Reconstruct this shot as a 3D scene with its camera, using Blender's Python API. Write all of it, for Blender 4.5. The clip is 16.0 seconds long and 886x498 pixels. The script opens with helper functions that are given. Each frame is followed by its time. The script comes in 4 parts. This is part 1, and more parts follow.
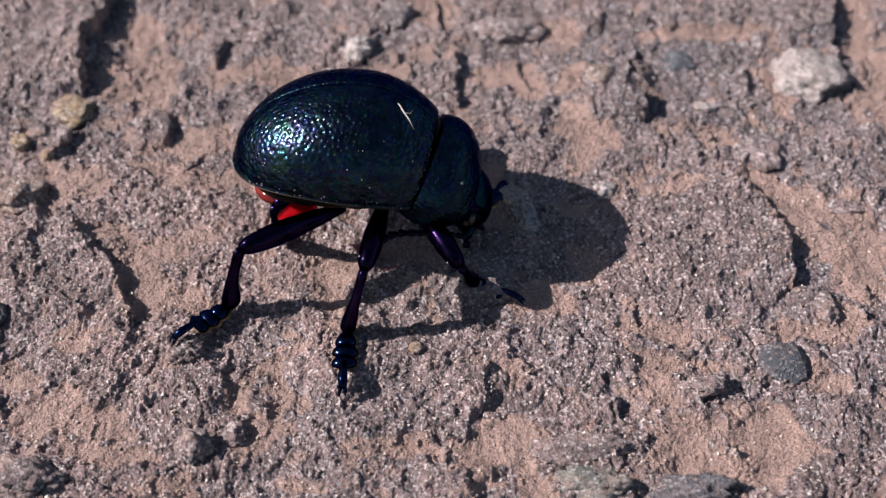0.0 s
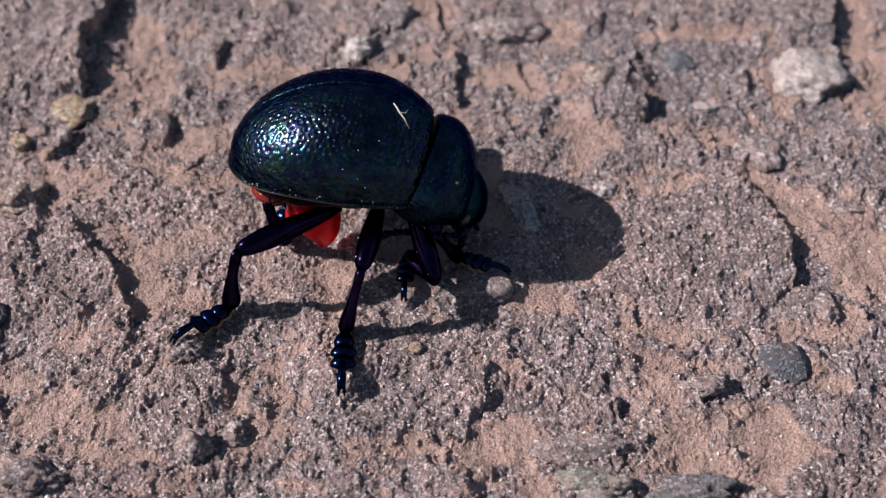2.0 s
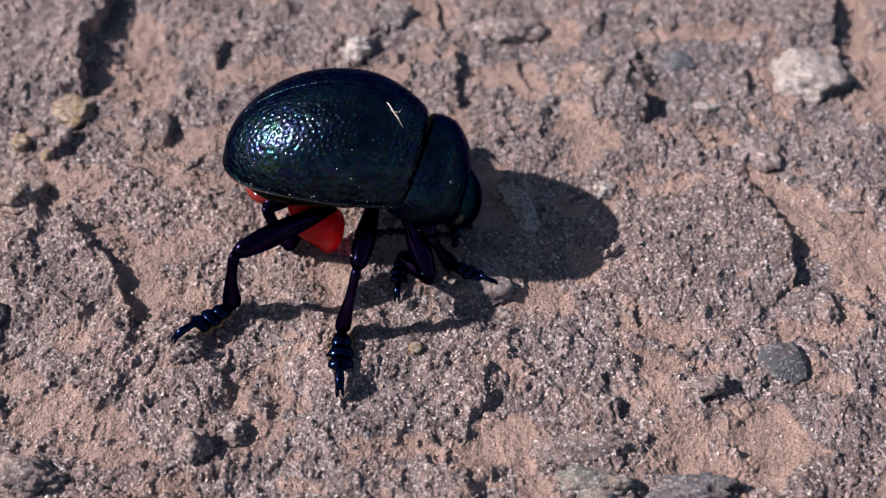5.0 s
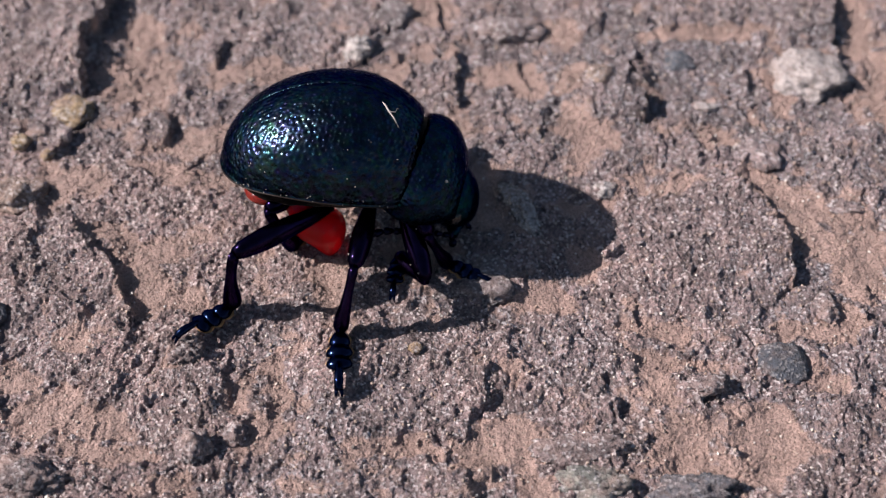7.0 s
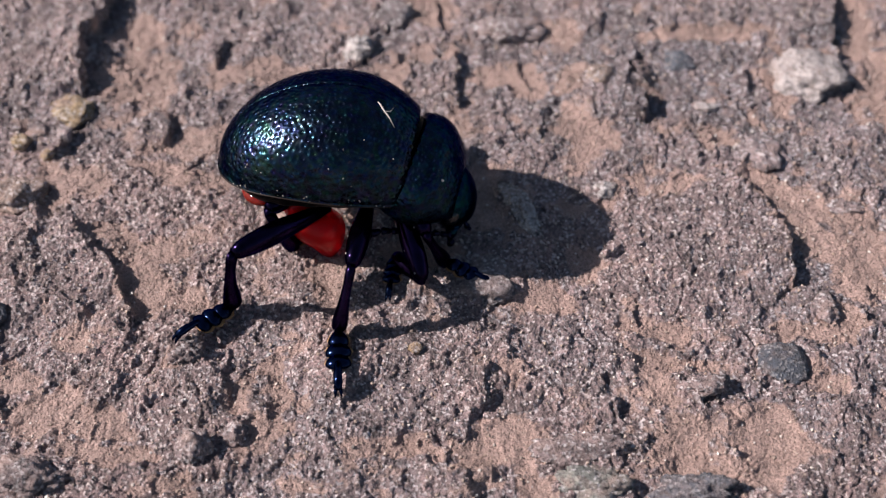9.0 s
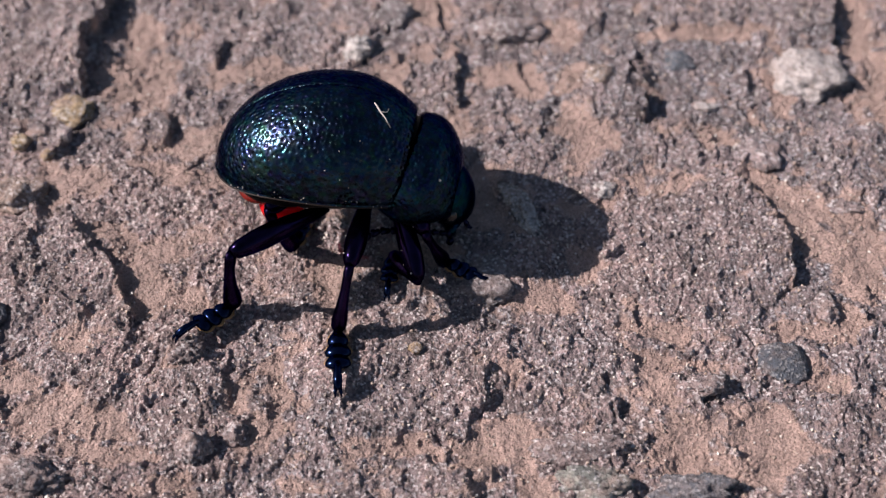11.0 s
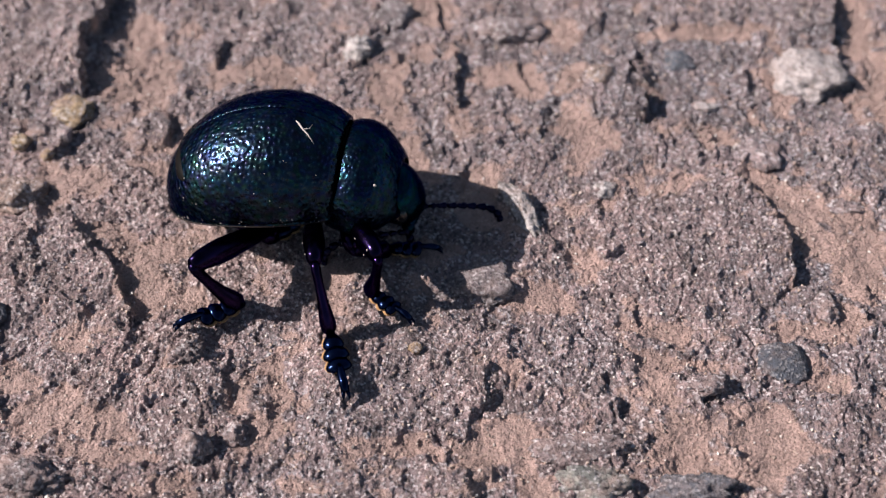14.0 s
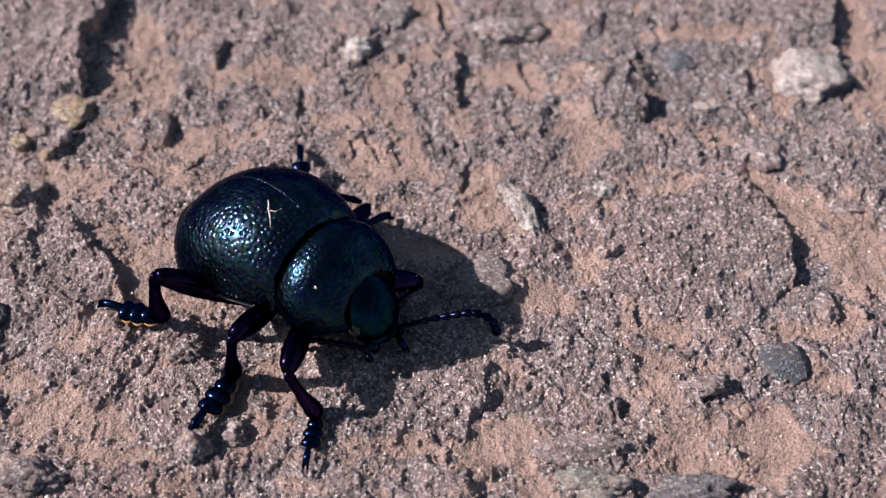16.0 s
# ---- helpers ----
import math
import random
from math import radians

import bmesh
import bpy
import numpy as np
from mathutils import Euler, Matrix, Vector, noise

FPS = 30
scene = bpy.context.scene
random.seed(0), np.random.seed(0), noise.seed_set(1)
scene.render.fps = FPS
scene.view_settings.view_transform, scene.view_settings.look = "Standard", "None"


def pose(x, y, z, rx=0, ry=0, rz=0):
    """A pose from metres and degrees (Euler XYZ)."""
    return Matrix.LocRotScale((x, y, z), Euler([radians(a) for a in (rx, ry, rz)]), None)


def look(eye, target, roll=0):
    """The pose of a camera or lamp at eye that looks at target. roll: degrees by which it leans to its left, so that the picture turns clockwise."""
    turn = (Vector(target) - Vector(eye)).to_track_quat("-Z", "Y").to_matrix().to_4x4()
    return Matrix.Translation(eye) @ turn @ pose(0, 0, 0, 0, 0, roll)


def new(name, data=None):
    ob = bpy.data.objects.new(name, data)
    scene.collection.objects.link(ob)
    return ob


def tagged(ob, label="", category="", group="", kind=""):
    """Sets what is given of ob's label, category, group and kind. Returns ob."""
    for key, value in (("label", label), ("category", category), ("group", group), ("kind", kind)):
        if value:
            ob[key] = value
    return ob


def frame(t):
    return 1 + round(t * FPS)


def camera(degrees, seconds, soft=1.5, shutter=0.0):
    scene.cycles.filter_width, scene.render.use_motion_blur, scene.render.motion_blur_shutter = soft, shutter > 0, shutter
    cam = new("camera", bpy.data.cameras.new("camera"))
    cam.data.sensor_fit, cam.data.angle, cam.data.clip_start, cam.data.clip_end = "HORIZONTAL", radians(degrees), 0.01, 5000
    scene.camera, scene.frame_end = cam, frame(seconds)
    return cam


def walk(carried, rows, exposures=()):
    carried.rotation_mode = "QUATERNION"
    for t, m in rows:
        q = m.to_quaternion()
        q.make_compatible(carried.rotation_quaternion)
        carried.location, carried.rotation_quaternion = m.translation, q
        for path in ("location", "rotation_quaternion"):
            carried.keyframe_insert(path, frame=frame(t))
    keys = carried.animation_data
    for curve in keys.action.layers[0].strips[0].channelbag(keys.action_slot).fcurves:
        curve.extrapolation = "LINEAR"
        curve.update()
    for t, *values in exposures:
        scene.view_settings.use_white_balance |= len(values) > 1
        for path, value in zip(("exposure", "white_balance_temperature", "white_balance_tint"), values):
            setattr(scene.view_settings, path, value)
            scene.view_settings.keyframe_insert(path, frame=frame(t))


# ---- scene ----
MM = 0.001
EYE = (0.0, -0.051296, 0.061132)
cam = camera(40.0, 16.0, soft=1.2)
cam.data.dof.use_dof = True
cam.data.dof.focus_distance = 0.0735
cam.data.dof.aperture_fstop = 42.0
walk(cam, [(0.0, look(EYE, (0, 0, 0))), (16.0, look(EYE, (0, 0, 0)))],
     exposures=[(0.0, 0.87), (2.0, 0.85), (8.5, 0.90), (13.0, 0.94), (16.0, 0.97)])

# ---- light: clear sky and a low sun ----
SUN_EL, SUN_AZ = 37.0, 178.0       # degrees; azimuth from +x, anticlockwise, of the sun itself
world = bpy.data.worlds.new("world")
scene.world = world
world.use_nodes = True
wn = world.node_tree.nodes
sky = wn.new("ShaderNodeTexSky")
sky.sky_type = 'NISHITA'
sky.sun_disc = False
sky.sun_elevation = radians(SUN_EL)
sky.sun_rotation = radians(90.0 - SUN_AZ)
wn["Background"].inputs["Strength"].default_value = 0.050
world.node_tree.links.new(sky.outputs[0], wn["Background"].inputs["Color"])
sun_dir = Vector((math.cos(radians(SUN_EL)) * math.cos(radians(SUN_AZ)),
                  math.cos(radians(SUN_EL)) * math.sin(radians(SUN_AZ)), math.sin(radians(SUN_EL))))
sun = new("sun", bpy.data.lights.new("sun", 'SUN'))
sun.data.energy = 4.8
sun.data.angle = radians(0.53)
sun.data.color = (1.0, 0.908, 0.873)
sun.matrix_world = look(sun_dir * 5.0, (0, 0, 0))


# ---- materials ----
def material(name):
    m = bpy.data.materials.new(name)
    m.use_nodes = True
    return m, m.node_tree.nodes, m.node_tree.links, m.node_tree.nodes["Principled BSDF"]


def node(nt, kind, **values):
    n = nt.new(kind)
    for key, value in values.items():
        if key in n.inputs:
            n.inputs[key].default_value = value
    return n


def noise_tex(nt, lk, coord, scale, detail=6.0, rough=0.6, distortion=0.0):
    n = node(nt, "ShaderNodeTexNoise", Scale=scale, Detail=detail, Roughness=rough, Distortion=distortion)
    lk.new(coord, n.inputs["Vector"])
    return n


def ramp(nt, lk, value, stops):
    r = nt.new("ShaderNodeValToRGB")
    while len(r.color_ramp.elements) < len(stops):
        r.color_ramp.elements.new(0.5)
    for e, (p, c) in zip(r.color_ramp.elements, stops):
        e.position, e.color = p, (c, c, c, 1) if isinstance(c, float) else (*c, 1)
    lk.new(value, r.inputs[0])
    return r.outputs[0]


def mix(nt, lk, fac, a, b, blend='MIX'):
    m = nt.new("ShaderNodeMix")
    m.data_type, m.blend_type = 'RGBA', blend
    for slot, v in ((0, fac), (6, a), (7, b)):
        if isinstance(v, (int, float)):
            m.inputs[slot].default_value = v
        elif isinstance(v, tuple):
            m.inputs[slot].default_value = (*v, 1)
        else:
            lk.new(v, m.inputs[slot])
    return m.outputs[2]


def bump(nt, lk, height, distance, strength=1.0, normal=None):
    b = node(nt, "ShaderNodeBump", Strength=strength, Distance=distance)
    lk.new(height, b.inputs["Height"])
    if normal is not None:
        lk.new(normal, b.inputs["Normal"])
    return b.outputs[0]


def rock_colours(nt, lk, pos, dark, light, speck=1.0):
    """Fine-grained volcanic rock: mottled tone, pale crystals and dark pores."""
    big = noise_tex(nt, lk, pos, 300, 5, 0.6).outputs["Fac"]
    fine = noise_tex(nt, lk, pos, 2600, 6, 0.78).outputs["Fac"]
    tone = mix(nt, lk, ramp(nt, lk, big, [(0.35, 0.0), (0.65, 1.0)]), dark, light)
    tone = mix(nt, lk, ramp(nt, lk, fine, [(0.38, 0.0), (0.58, 1.0)]), mix(nt, lk, 0.70, tone, (0.03, 0.027, 0.027)), tone)
    cells = node(nt, "ShaderNodeTexVoronoi", Scale=6200.0)
    lk.new(pos, cells.inputs["Vector"])
    pick = nt.new("ShaderNodeSeparateColor")
    lk.new(cells.outputs["Color"], pick.inputs[0])
    pale = ramp(nt, lk, pick.outputs[0], [(0.68, 0.0), (0.92, 1.0)])
    tone = mix(nt, lk, mix(nt, lk, 0.68 * speck, (0, 0, 0), pale), tone, (0.74, 0.69, 0.69))
    pore = ramp(nt, lk, pick.outputs[1], [(0.72, 0.0), (0.90, 1.0)])
    tone = mix(nt, lk, mix(nt, lk, 0.70 * speck, (0, 0, 0), pore), tone, (0.045, 0.039, 0.040))
    return tone, fine, cells


def ground_material():
    m, nt, lk, b = material("rock_and_dust")
    pos = nt.new("ShaderNodeNewGeometry").outputs["Position"]
    field = {}
    for key in ("dust", "tint", "crust"):
        n = nt.new("ShaderNodeAttribute")
        n.attribute_name = key
        field[key] = n.outputs["Fac"]

    def threshold(noise_value, key, gain, lo, hi):
        r = nt.new("ShaderNodeMath")
        r.operation = 'MULTIPLY_ADD'
        lk.new(noise_value, r.inputs[0])
        r.inputs[1].default_value = gain
        lk.new(field[key], r.inputs[2])
        return ramp(nt, lk, r.outputs[0], [(lo, 0.02), (hi, 0.97)])

    rock, fine, cells = rock_colours(nt, lk, pos, ROCK_DARK, ROCK_LIGHT)
    warm = mix(nt, lk, field["tint"], (0.80, 0.83, 0.88), (1.18, 1.08, 1.05))
    rock = mix(nt, lk, 1.0, rock, warm, 'MULTIPLY')
    grain = noise_tex(nt, lk, pos, 6000, 4, 0.75).outputs["Fac"]
    patch = noise_tex(nt, lk, pos, 330, 4, 0.55).outputs["Fac"]
    sand = mix(nt, lk, ramp(nt, lk, patch, [(0.3, 0.0), (0.7, 1.0)]), DUST_DARK, DUST_LIGHT)
    sand = mix(nt, lk, ramp(nt, lk, grain, [(0.38, 0.0), (0.58, 1.0)]), mix(nt, lk, 0.50, sand, (0.08, 0.06, 0.05)), sand)
    film = noise_tex(nt, lk, pos, 1000, 6, 0.72).outputs["Fac"]
    lime = noise_tex(nt, lk, pos, 1500, 5, 0.7).outputs["Fac"]
    rock = mix(nt, lk, threshold(lime, "crust", 1.2, 1.00, 1.60), rock, mix(nt, lk, ramp(nt, lk, fine, [(0.36, 0.0), (0.55, 1.0)]), (0.27, 0.225, 0.215), (0.60, 0.53, 0.51)))
    lk.new(mix(nt, lk, threshold(film, "dust", 1.3, 0.74, 1.36), rock, sand), b.inputs["Base Color"])
    lk.new(ramp(nt, lk, fine, [(0.35, 0.50), (0.75, 0.95)]), b.inputs["Roughness"])
    b.inputs["Specular IOR Level"].default_value = 0.45
    n1 = bump(nt, lk, fine, 0.00038, 1.0)
    n1 = bump(nt, lk, cells.outputs["Distance"], 0.00012, 1.0, n1)
    lk.new(bump(nt, lk, grain, 0.00010, 0.9, n1), b.inputs["Normal"])
    return m


def stone_material(name, dark, light, rough=0.8, coat_most=0.75, speck=0.8):
    m, nt, lk, b = material(name)
    pos = nt.new("ShaderNodeNewGeometry").outputs["Position"]
    rock, fine, cells = rock_colours(nt, lk, pos, dark, light, speck)
    coat = noise_tex(nt, lk, pos, 700, 5, 0.65).outputs["Fac"]
    rock = mix(nt, lk, ramp(nt, lk, coat, [(0.46, 0.0), (0.74, coat_most)]), rock, DUST_DARK)
    lk.new(rock, b.inputs["Base Color"])
    b.inputs["Roughness"].default_value = rough
    n1 = bump(nt, lk, fine, 0.00026, 1.0)
    lk.new(bump(nt, lk, cells.outputs["Distance"], 0.00008, 0.9, n1), b.inputs["Normal"])
    return m


def chitin(name, base, sheen, rough, dimple=0.0, scale=2600.0):
    """Dark metallic beetle shell; dimple: depth of the punctures in metres."""
    m, nt, lk, b = material(name)
    co = nt.new("ShaderNodeTexCoord").outputs["Object"]
    hue = noise_tex(nt, lk, co, 900, 3, 0.5).outputs["Fac"]
    colour = mix(nt, lk, ramp(nt, lk, hue, [(0.35, 0.0), (0.65, 1.0)]), base, sheen)
    b.inputs["Metallic"].default_value = 1.0
    b.inputs["Specular Tint"].default_value = (0.30, 0.30, 0.42, 1)
    wear = noise_tex(nt, lk, co, 2200, 5, 0.6).outputs["Fac"]
    lk.new(ramp(nt, lk, wear, [(0.3, rough * 0.8), (0.8, rough * 1.35)]), b.inputs["Roughness"])
    fine = noise_tex(nt, lk, co, 6500, 3, 0.6).outputs["Fac"]
    n = bump(nt, lk, fine, 0.000012, 0.5)
    if dimple:
        v = node(nt, "ShaderNodeTexVoronoi", Scale=scale, Smoothness=0.30, Randomness=0.75)
        v.feature = 'SMOOTH_F1'
        warp = noise_tex(nt, lk, co, scale * 0.5, 2, 0.5)
        lk.new(mix(nt, lk, 0.00007, co, warp.outputs["Color"], 'ADD'), v.inputs["Vector"])
        pit = ramp(nt, lk, v.outputs["Distance"], [(0.0, 0.0), (0.20, 0.35), (0.55, 1.0)])
        n = bump(nt, lk, pit, dimple, 1.0, n)
        # random tint per puncture in the base colour, painted for iridescent glints
        glint = mix(nt, lk, 1.0, mix(nt, lk, 0.36, (0.5, 0.5, 0.5), v.outputs["Color"]), (2.0, 2.0, 2.0), 'MULTIPLY')
        colour = mix(nt, lk, 1.0, colour, glint, 'MULTIPLY')
    lk.new(colour, b.inputs["Base Color"])
    lk.new(n, b.inputs["Normal"])
    return m


def fluid_material(name, colour, clear):
    """Wet red body fluid; clear: the share of light that goes straight through it, coloured."""
    m, nt, lk, b = material(name)
    co = nt.new("ShaderNodeTexCoord").outputs["Object"]
    n = noise_tex(nt, lk, co, 700, 3, 0.5).outputs["Fac"]
    lk.new(mix(nt, lk, n, tuple(c * 0.75 for c in colour), colour), b.inputs["Base Color"])
    b.inputs["Roughness"].default_value = 0.06
    b.inputs["Subsurface Weight"].default_value = 0.6
    b.inputs["Subsurface Radius"].default_value = (0.0014, 0.0002, 0.0001)
    b.inputs["Subsurface Scale"].default_value = 1.0
    b.inputs["IOR"].default_value = 1.36
    lk.new(bump(nt, lk, n, 0.00010, 0.5), b.inputs["Normal"])
    see = node(nt, "ShaderNodeBsdfTransparent", Color=(0.85, 0.10, 0.16, 1))
    both = node(nt, "ShaderNodeMixShader", Fac=clear)
    lk.new(b.outputs[0], both.inputs[1])
    lk.new(see.outputs[0], both.inputs[2])
    lk.new(both.outputs[0], nt["Material Output"].inputs["Surface"])
    return m


def plain(name, colour, rough, spec=0.5):
    m, nt, lk, b = material(name)
    co = nt.new("ShaderNodeTexCoord").outputs["Object"]
    n = noise_tex(nt, lk, co, 2500, 4, 0.6).outputs["Fac"]
    lk.new(mix(nt, lk, n, tuple(c * 0.6 for c in colour), tuple(min(1, c * 1.3) for c in colour)), b.inputs["Base Color"])
    b.inputs["Roughness"].default_value = rough
    b.inputs["Specular IOR Level"].default_value = spec
    return m


ROCK_DARK, ROCK_LIGHT = (0.180, 0.135, 0.136), (0.42, 0.316, 0.314)
DUST_DARK, DUST_LIGHT = (0.345, 0.236, 0.204), (0.54, 0.370, 0.322)
M_GROUND = ground_material()
M_GREY = stone_material("grey_stone", ROCK_DARK, ROCK_LIGHT)
M_WHITE = stone_material("pale_stone", (0.43, 0.37, 0.36), (0.68, 0.60, 0.58), 0.9, 0.45, 0.35)
M_PALE = stone_material("crusted_stone", (0.34, 0.30, 0.29), (0.64, 0.58, 0.56), 0.9)
M_BLUE = stone_material("blue_grey_stone", (0.055, 0.064, 0.086), (0.105, 0.116, 0.145), 0.7, 0.40, 0.4)
M_TAN = stone_material("tan_stone", (0.30, 0.20, 0.11), (0.46, 0.33, 0.19), 0.9)
M_PINK = stone_material("pinkish_stone", (0.26, 0.18, 0.145), (0.41, 0.30, 0.25), 0.9)
M_GREEN = stone_material("greenish_grey_stone", (0.15, 0.155, 0.14), (0.29, 0.29, 0.265), 0.7)
M_ELYTRA = chitin("pitted_shell", (0.0118, 0.0208, 0.0385), (0.0240, 0.0435, 0.0600), 0.265, 0.000056, 3300.0)
M_PRONOTUM = chitin("smooth_shell", (0.0080, 0.0170, 0.0340), (0.0170, 0.0360, 0.0530), 0.27, 0.000045, 3700.0)
M_HEAD = chitin("head_shell", (0.0025, 0.010, 0.022), (0.004, 0.024, 0.036), 0.22, 0.000020, 4200.0)
M_LEG = chitin("leg_shell", (0.007, 0.005, 0.016), (0.016, 0.008, 0.036), 0.20)
M_TARSUS = chitin("tarsus_shell", (0.005, 0.009, 0.026), (0.009, 0.016, 0.046), 0.16)
M_ANTENNA = chitin("antenna_shell", (0.006, 0.007, 0.018), (0.012, 0.011, 0.032), 0.25)
M_BELLY = plain("dark_belly", (0.0025, 0.002, 0.002), 0.55, 0.05)
M_RIM = plain("brown_membrane", (0.16, 0.045, 0.02), 0.35)
M_PAD = plain("felted_pad", (0.30, 0.17, 0.075), 0.95)
M_EYE = plain("eye_black", (0.006, 0.006, 0.007), 0.15)
M_FIBRE = plain("pale_fibre", (0.42, 0.37, 0.34), 0.8)
M_RED = fluid_material("red_fluid", (0.62, 0.006, 0.010), 0.35)
M_MEMBRANE = fluid_material("red_membrane", (0.13, 0.010, 0.007), 0.1)
# dark brown of the line that stands for the sunlit wing case edge
M_MARGIN = plain("lit_edge_brown", (0.016, 0.011, 0.010), 0.50, 0.15)
M_DARK = stone_material("dark_grey_stone", (0.12, 0.098, 0.10), (0.27, 0.22, 0.225), 0.85, 0.35, 0.6)


# ---- numeric noise for the ground, in millimetres ----
def hash2(ix, iy, seed):
    h = (ix.astype(np.int64) * 374761393 + iy.astype(np.int64) * 668265263 + seed * 982451653) & 0xFFFFFFFF
    h = ((h ^ (h >> 13)) * 1274126177) & 0xFFFFFFFF
    h = ((h ^ (h >> 16)) * 2246822519) & 0xFFFFFFFF
    return ((h ^ (h >> 15)) & 0xFFFFFF) / float(0x1000000)


def gnoise(x, y, seed):
    ix, iy = np.floor(x), np.floor(y)
    fx, fy = x - ix, y - iy
    u, v = fx * fx * fx * (fx * (fx * 6 - 15) + 10), fy * fy * fy * (fy * (fy * 6 - 15) + 10)
    out = 0.0
    for dx in (0, 1):
        for dy in (0, 1):
            a = hash2(ix + dx, iy + dy, seed) * 2 * math.pi
            g = np.cos(a) * (fx - dx) + np.sin(a) * (fy - dy)
            out = out + g * (u if dx else 1 - u) * (v if dy else 1 - v)
    return out * 1.5


def fbm(x, y, size, octaves, seed, gain=0.5):
    out, amp, f = 0.0, 1.0, 1.0 / size
    for k in range(octaves):
        out = out + amp * gnoise(x * f, y * f, seed + 17 * k)
        amp, f = amp * gain, f * 2.03
    return out


def cells2(x, y, size, seed):
    """Nearest and second nearest cell point, and the nearest cell's random number."""
    x, y = x / size, y / size
    ix, iy = np.floor(x), np.floor(y)
    f1, f2, num = np.full(x.shape, 9.0), np.full(x.shape, 9.0), np.zeros(x.shape)
    for dx in (-1, 0, 1):
        for dy in (-1, 0, 1):
            cx, cy = ix + dx, iy + dy
            px, py = cx + hash2(cx, cy, seed), cy + hash2(cx, cy, seed + 5)
            d = np.hypot(px - x, py - y)
            near = d < f1
            f2 = np.where(near, f1, np.minimum(f2, d))
            num = np.where(near, hash2(cx, cy, seed + 9), num)
            f1 = np.where(near, d, f1)
    return f1, f2, num


def step(a, b, v):
    s = np.clip((v - a) / (b - a), 0, 1)
    return s * s * (3 - 2 * s)


def ground_at(x, y):
    """Height of the ground in mm, share of dust, tint and pale crust, at x, y in mm."""
    x, y = np.asarray(x, float), np.asarray(y, float)
    near = np.exp(-(np.maximum(np.hypot(x, y) - 60, 0) / 40) ** 2)
    jx, jy = 0.34 * fbm(x, y, 1.5, 4, 31, 0.6), 0.34 * fbm(x, y, 1.5, 4, 91, 0.6)
    wx, wy = x + 0.9 * fbm(x, y, 4.0, 3, 11) + jx, y + 0.9 * fbm(x, y, 4.0, 3, 71) + jy
    sx, sy = x + jx, y + jy
    form = 0.30 * fbm(x, y, 9.0, 3, 3)
    dust, crust, swept, tint_shift = (np.zeros(x.shape) for _ in range(4))

    def oval(px, py, cx, cy, rx, ry, rot, edge):
        c, s = math.cos(radians(rot)), math.sin(radians(rot))
        u, v = ((px - cx) * c + (py - cy) * s) / rx, (-(px - cx) * s + (py - cy) * c) / ry
        return step(1 + edge, 1 - edge, np.sqrt(u * u + v * v))

    def near_box(cx, cy, reach):
        return (np.abs(x - cx) < reach) & (np.abs(y - cy) < reach)

    def scarp(h, *line):
        """A broken edge along a line, with the higher rock on the right hand of who walks it."""
        xs, ys = [p[0] for p in line], [p[1] for p in line]
        back = 1.1 + 1.3 * h
        m = (x > min(xs) - 3 * back) & (x < max(xs) + 3 * back) & (y > min(ys) - 3 * back) & (y < max(ys) + 3 * back)
        if not m.any():
            return
        px, py = sx[m], sy[m]
        total = sum(math.dist(p, q) for p, q in zip(line, line[1:]))
        best, side, along, gone = np.full(px.shape, 1e9), np.ones(px.shape), np.zeros(px.shape), 0.0
        for (ax, ay), (bx, by) in zip(line, line[1:]):
            ux, uy = bx - ax, by - ay
            l = math.hypot(ux, uy)
            ux, uy = ux / l, uy / l
            t = np.clip((px - ax) * ux + (py - ay) * uy, 0, l)
            dx, dy = px - ax - ux * t, py - ay - uy * t
            d = np.hypot(dx, dy)
            closer = d < best
            best = np.where(closer, d, best)
            side = np.where(closer, np.sign(ux * dy - uy * dx), side)
            along = np.where(closer, gone + t, along)
            gone += l
        ends = np.minimum(along, total - along) / min(0.9, 0.4 * total)
        k = step(0.0, 1.0, ends)
        signed = best * side
        up = 0.70 * np.exp(-(np.maximum(0, -signed) / back) ** 1.5)
        down = -0.45 * np.exp(-(np.maximum(0, signed) / (0.7 * back)) ** 1.5)
        f = step(-0.10, 0.10, signed)
        form[m] += h * k * (up * (1 - f) + down * f)

    def dusty(cx, cy, rx, ry, rot):
        m = near_box(cx, cy, 2.0 * max(rx, ry) + 2)
        dust[m] = np.maximum(dust[m], oval(wx[m], wy[m], cx, cy, rx, ry, rot, 0.50))

    # broad ovals that raise or lower the rock tint by d
    def tone(cx, cy, rx, ry, d):
        tint_shift[:] += d * oval(wx, wy, cx, cy, rx, ry, 0, 0.6)

    def clean(cx, cy, rx, ry):
        m = near_box(cx, cy, 2.0 * max(rx, ry) + 2)
        swept[m] = np.maximum(swept[m], oval(wx[m], wy[m], cx, cy, rx, ry, 0, 0.30))

    def pale(cx, cy, rx, ry, rot, k=1.0):
        m = near_box(cx, cy, 2.0 * max(rx, ry) + 2)
        crust[m] = np.maximum(crust[m], k * oval(sx[m], sy[m], cx, cy, rx, ry, rot, 0.40))

    def swell(cx, cy, rx, ry, h):
        m = near_box(cx, cy, 2.0 * max(rx, ry) + 2)
        form[m] += h * oval(wx[m], wy[m], cx, cy, rx, ry, 0, 0.40)

    scarp(1.42, (-26.1, 26.8), (-26.5, 22.6), (-27.4, 21.0), (-26.3, 14.8))
    scarp(0.65, (-16.5, 21.3), (-17.1, 17.2))
    scarp(0.41, (-10.4, 15.9), (-10.6, 11.8))
    scarp(0.28, (-22.7, 15.0), (-22.6, 12.9))
    scarp(0.55, (-19.8, 13.2), (-19.2, 9.7))
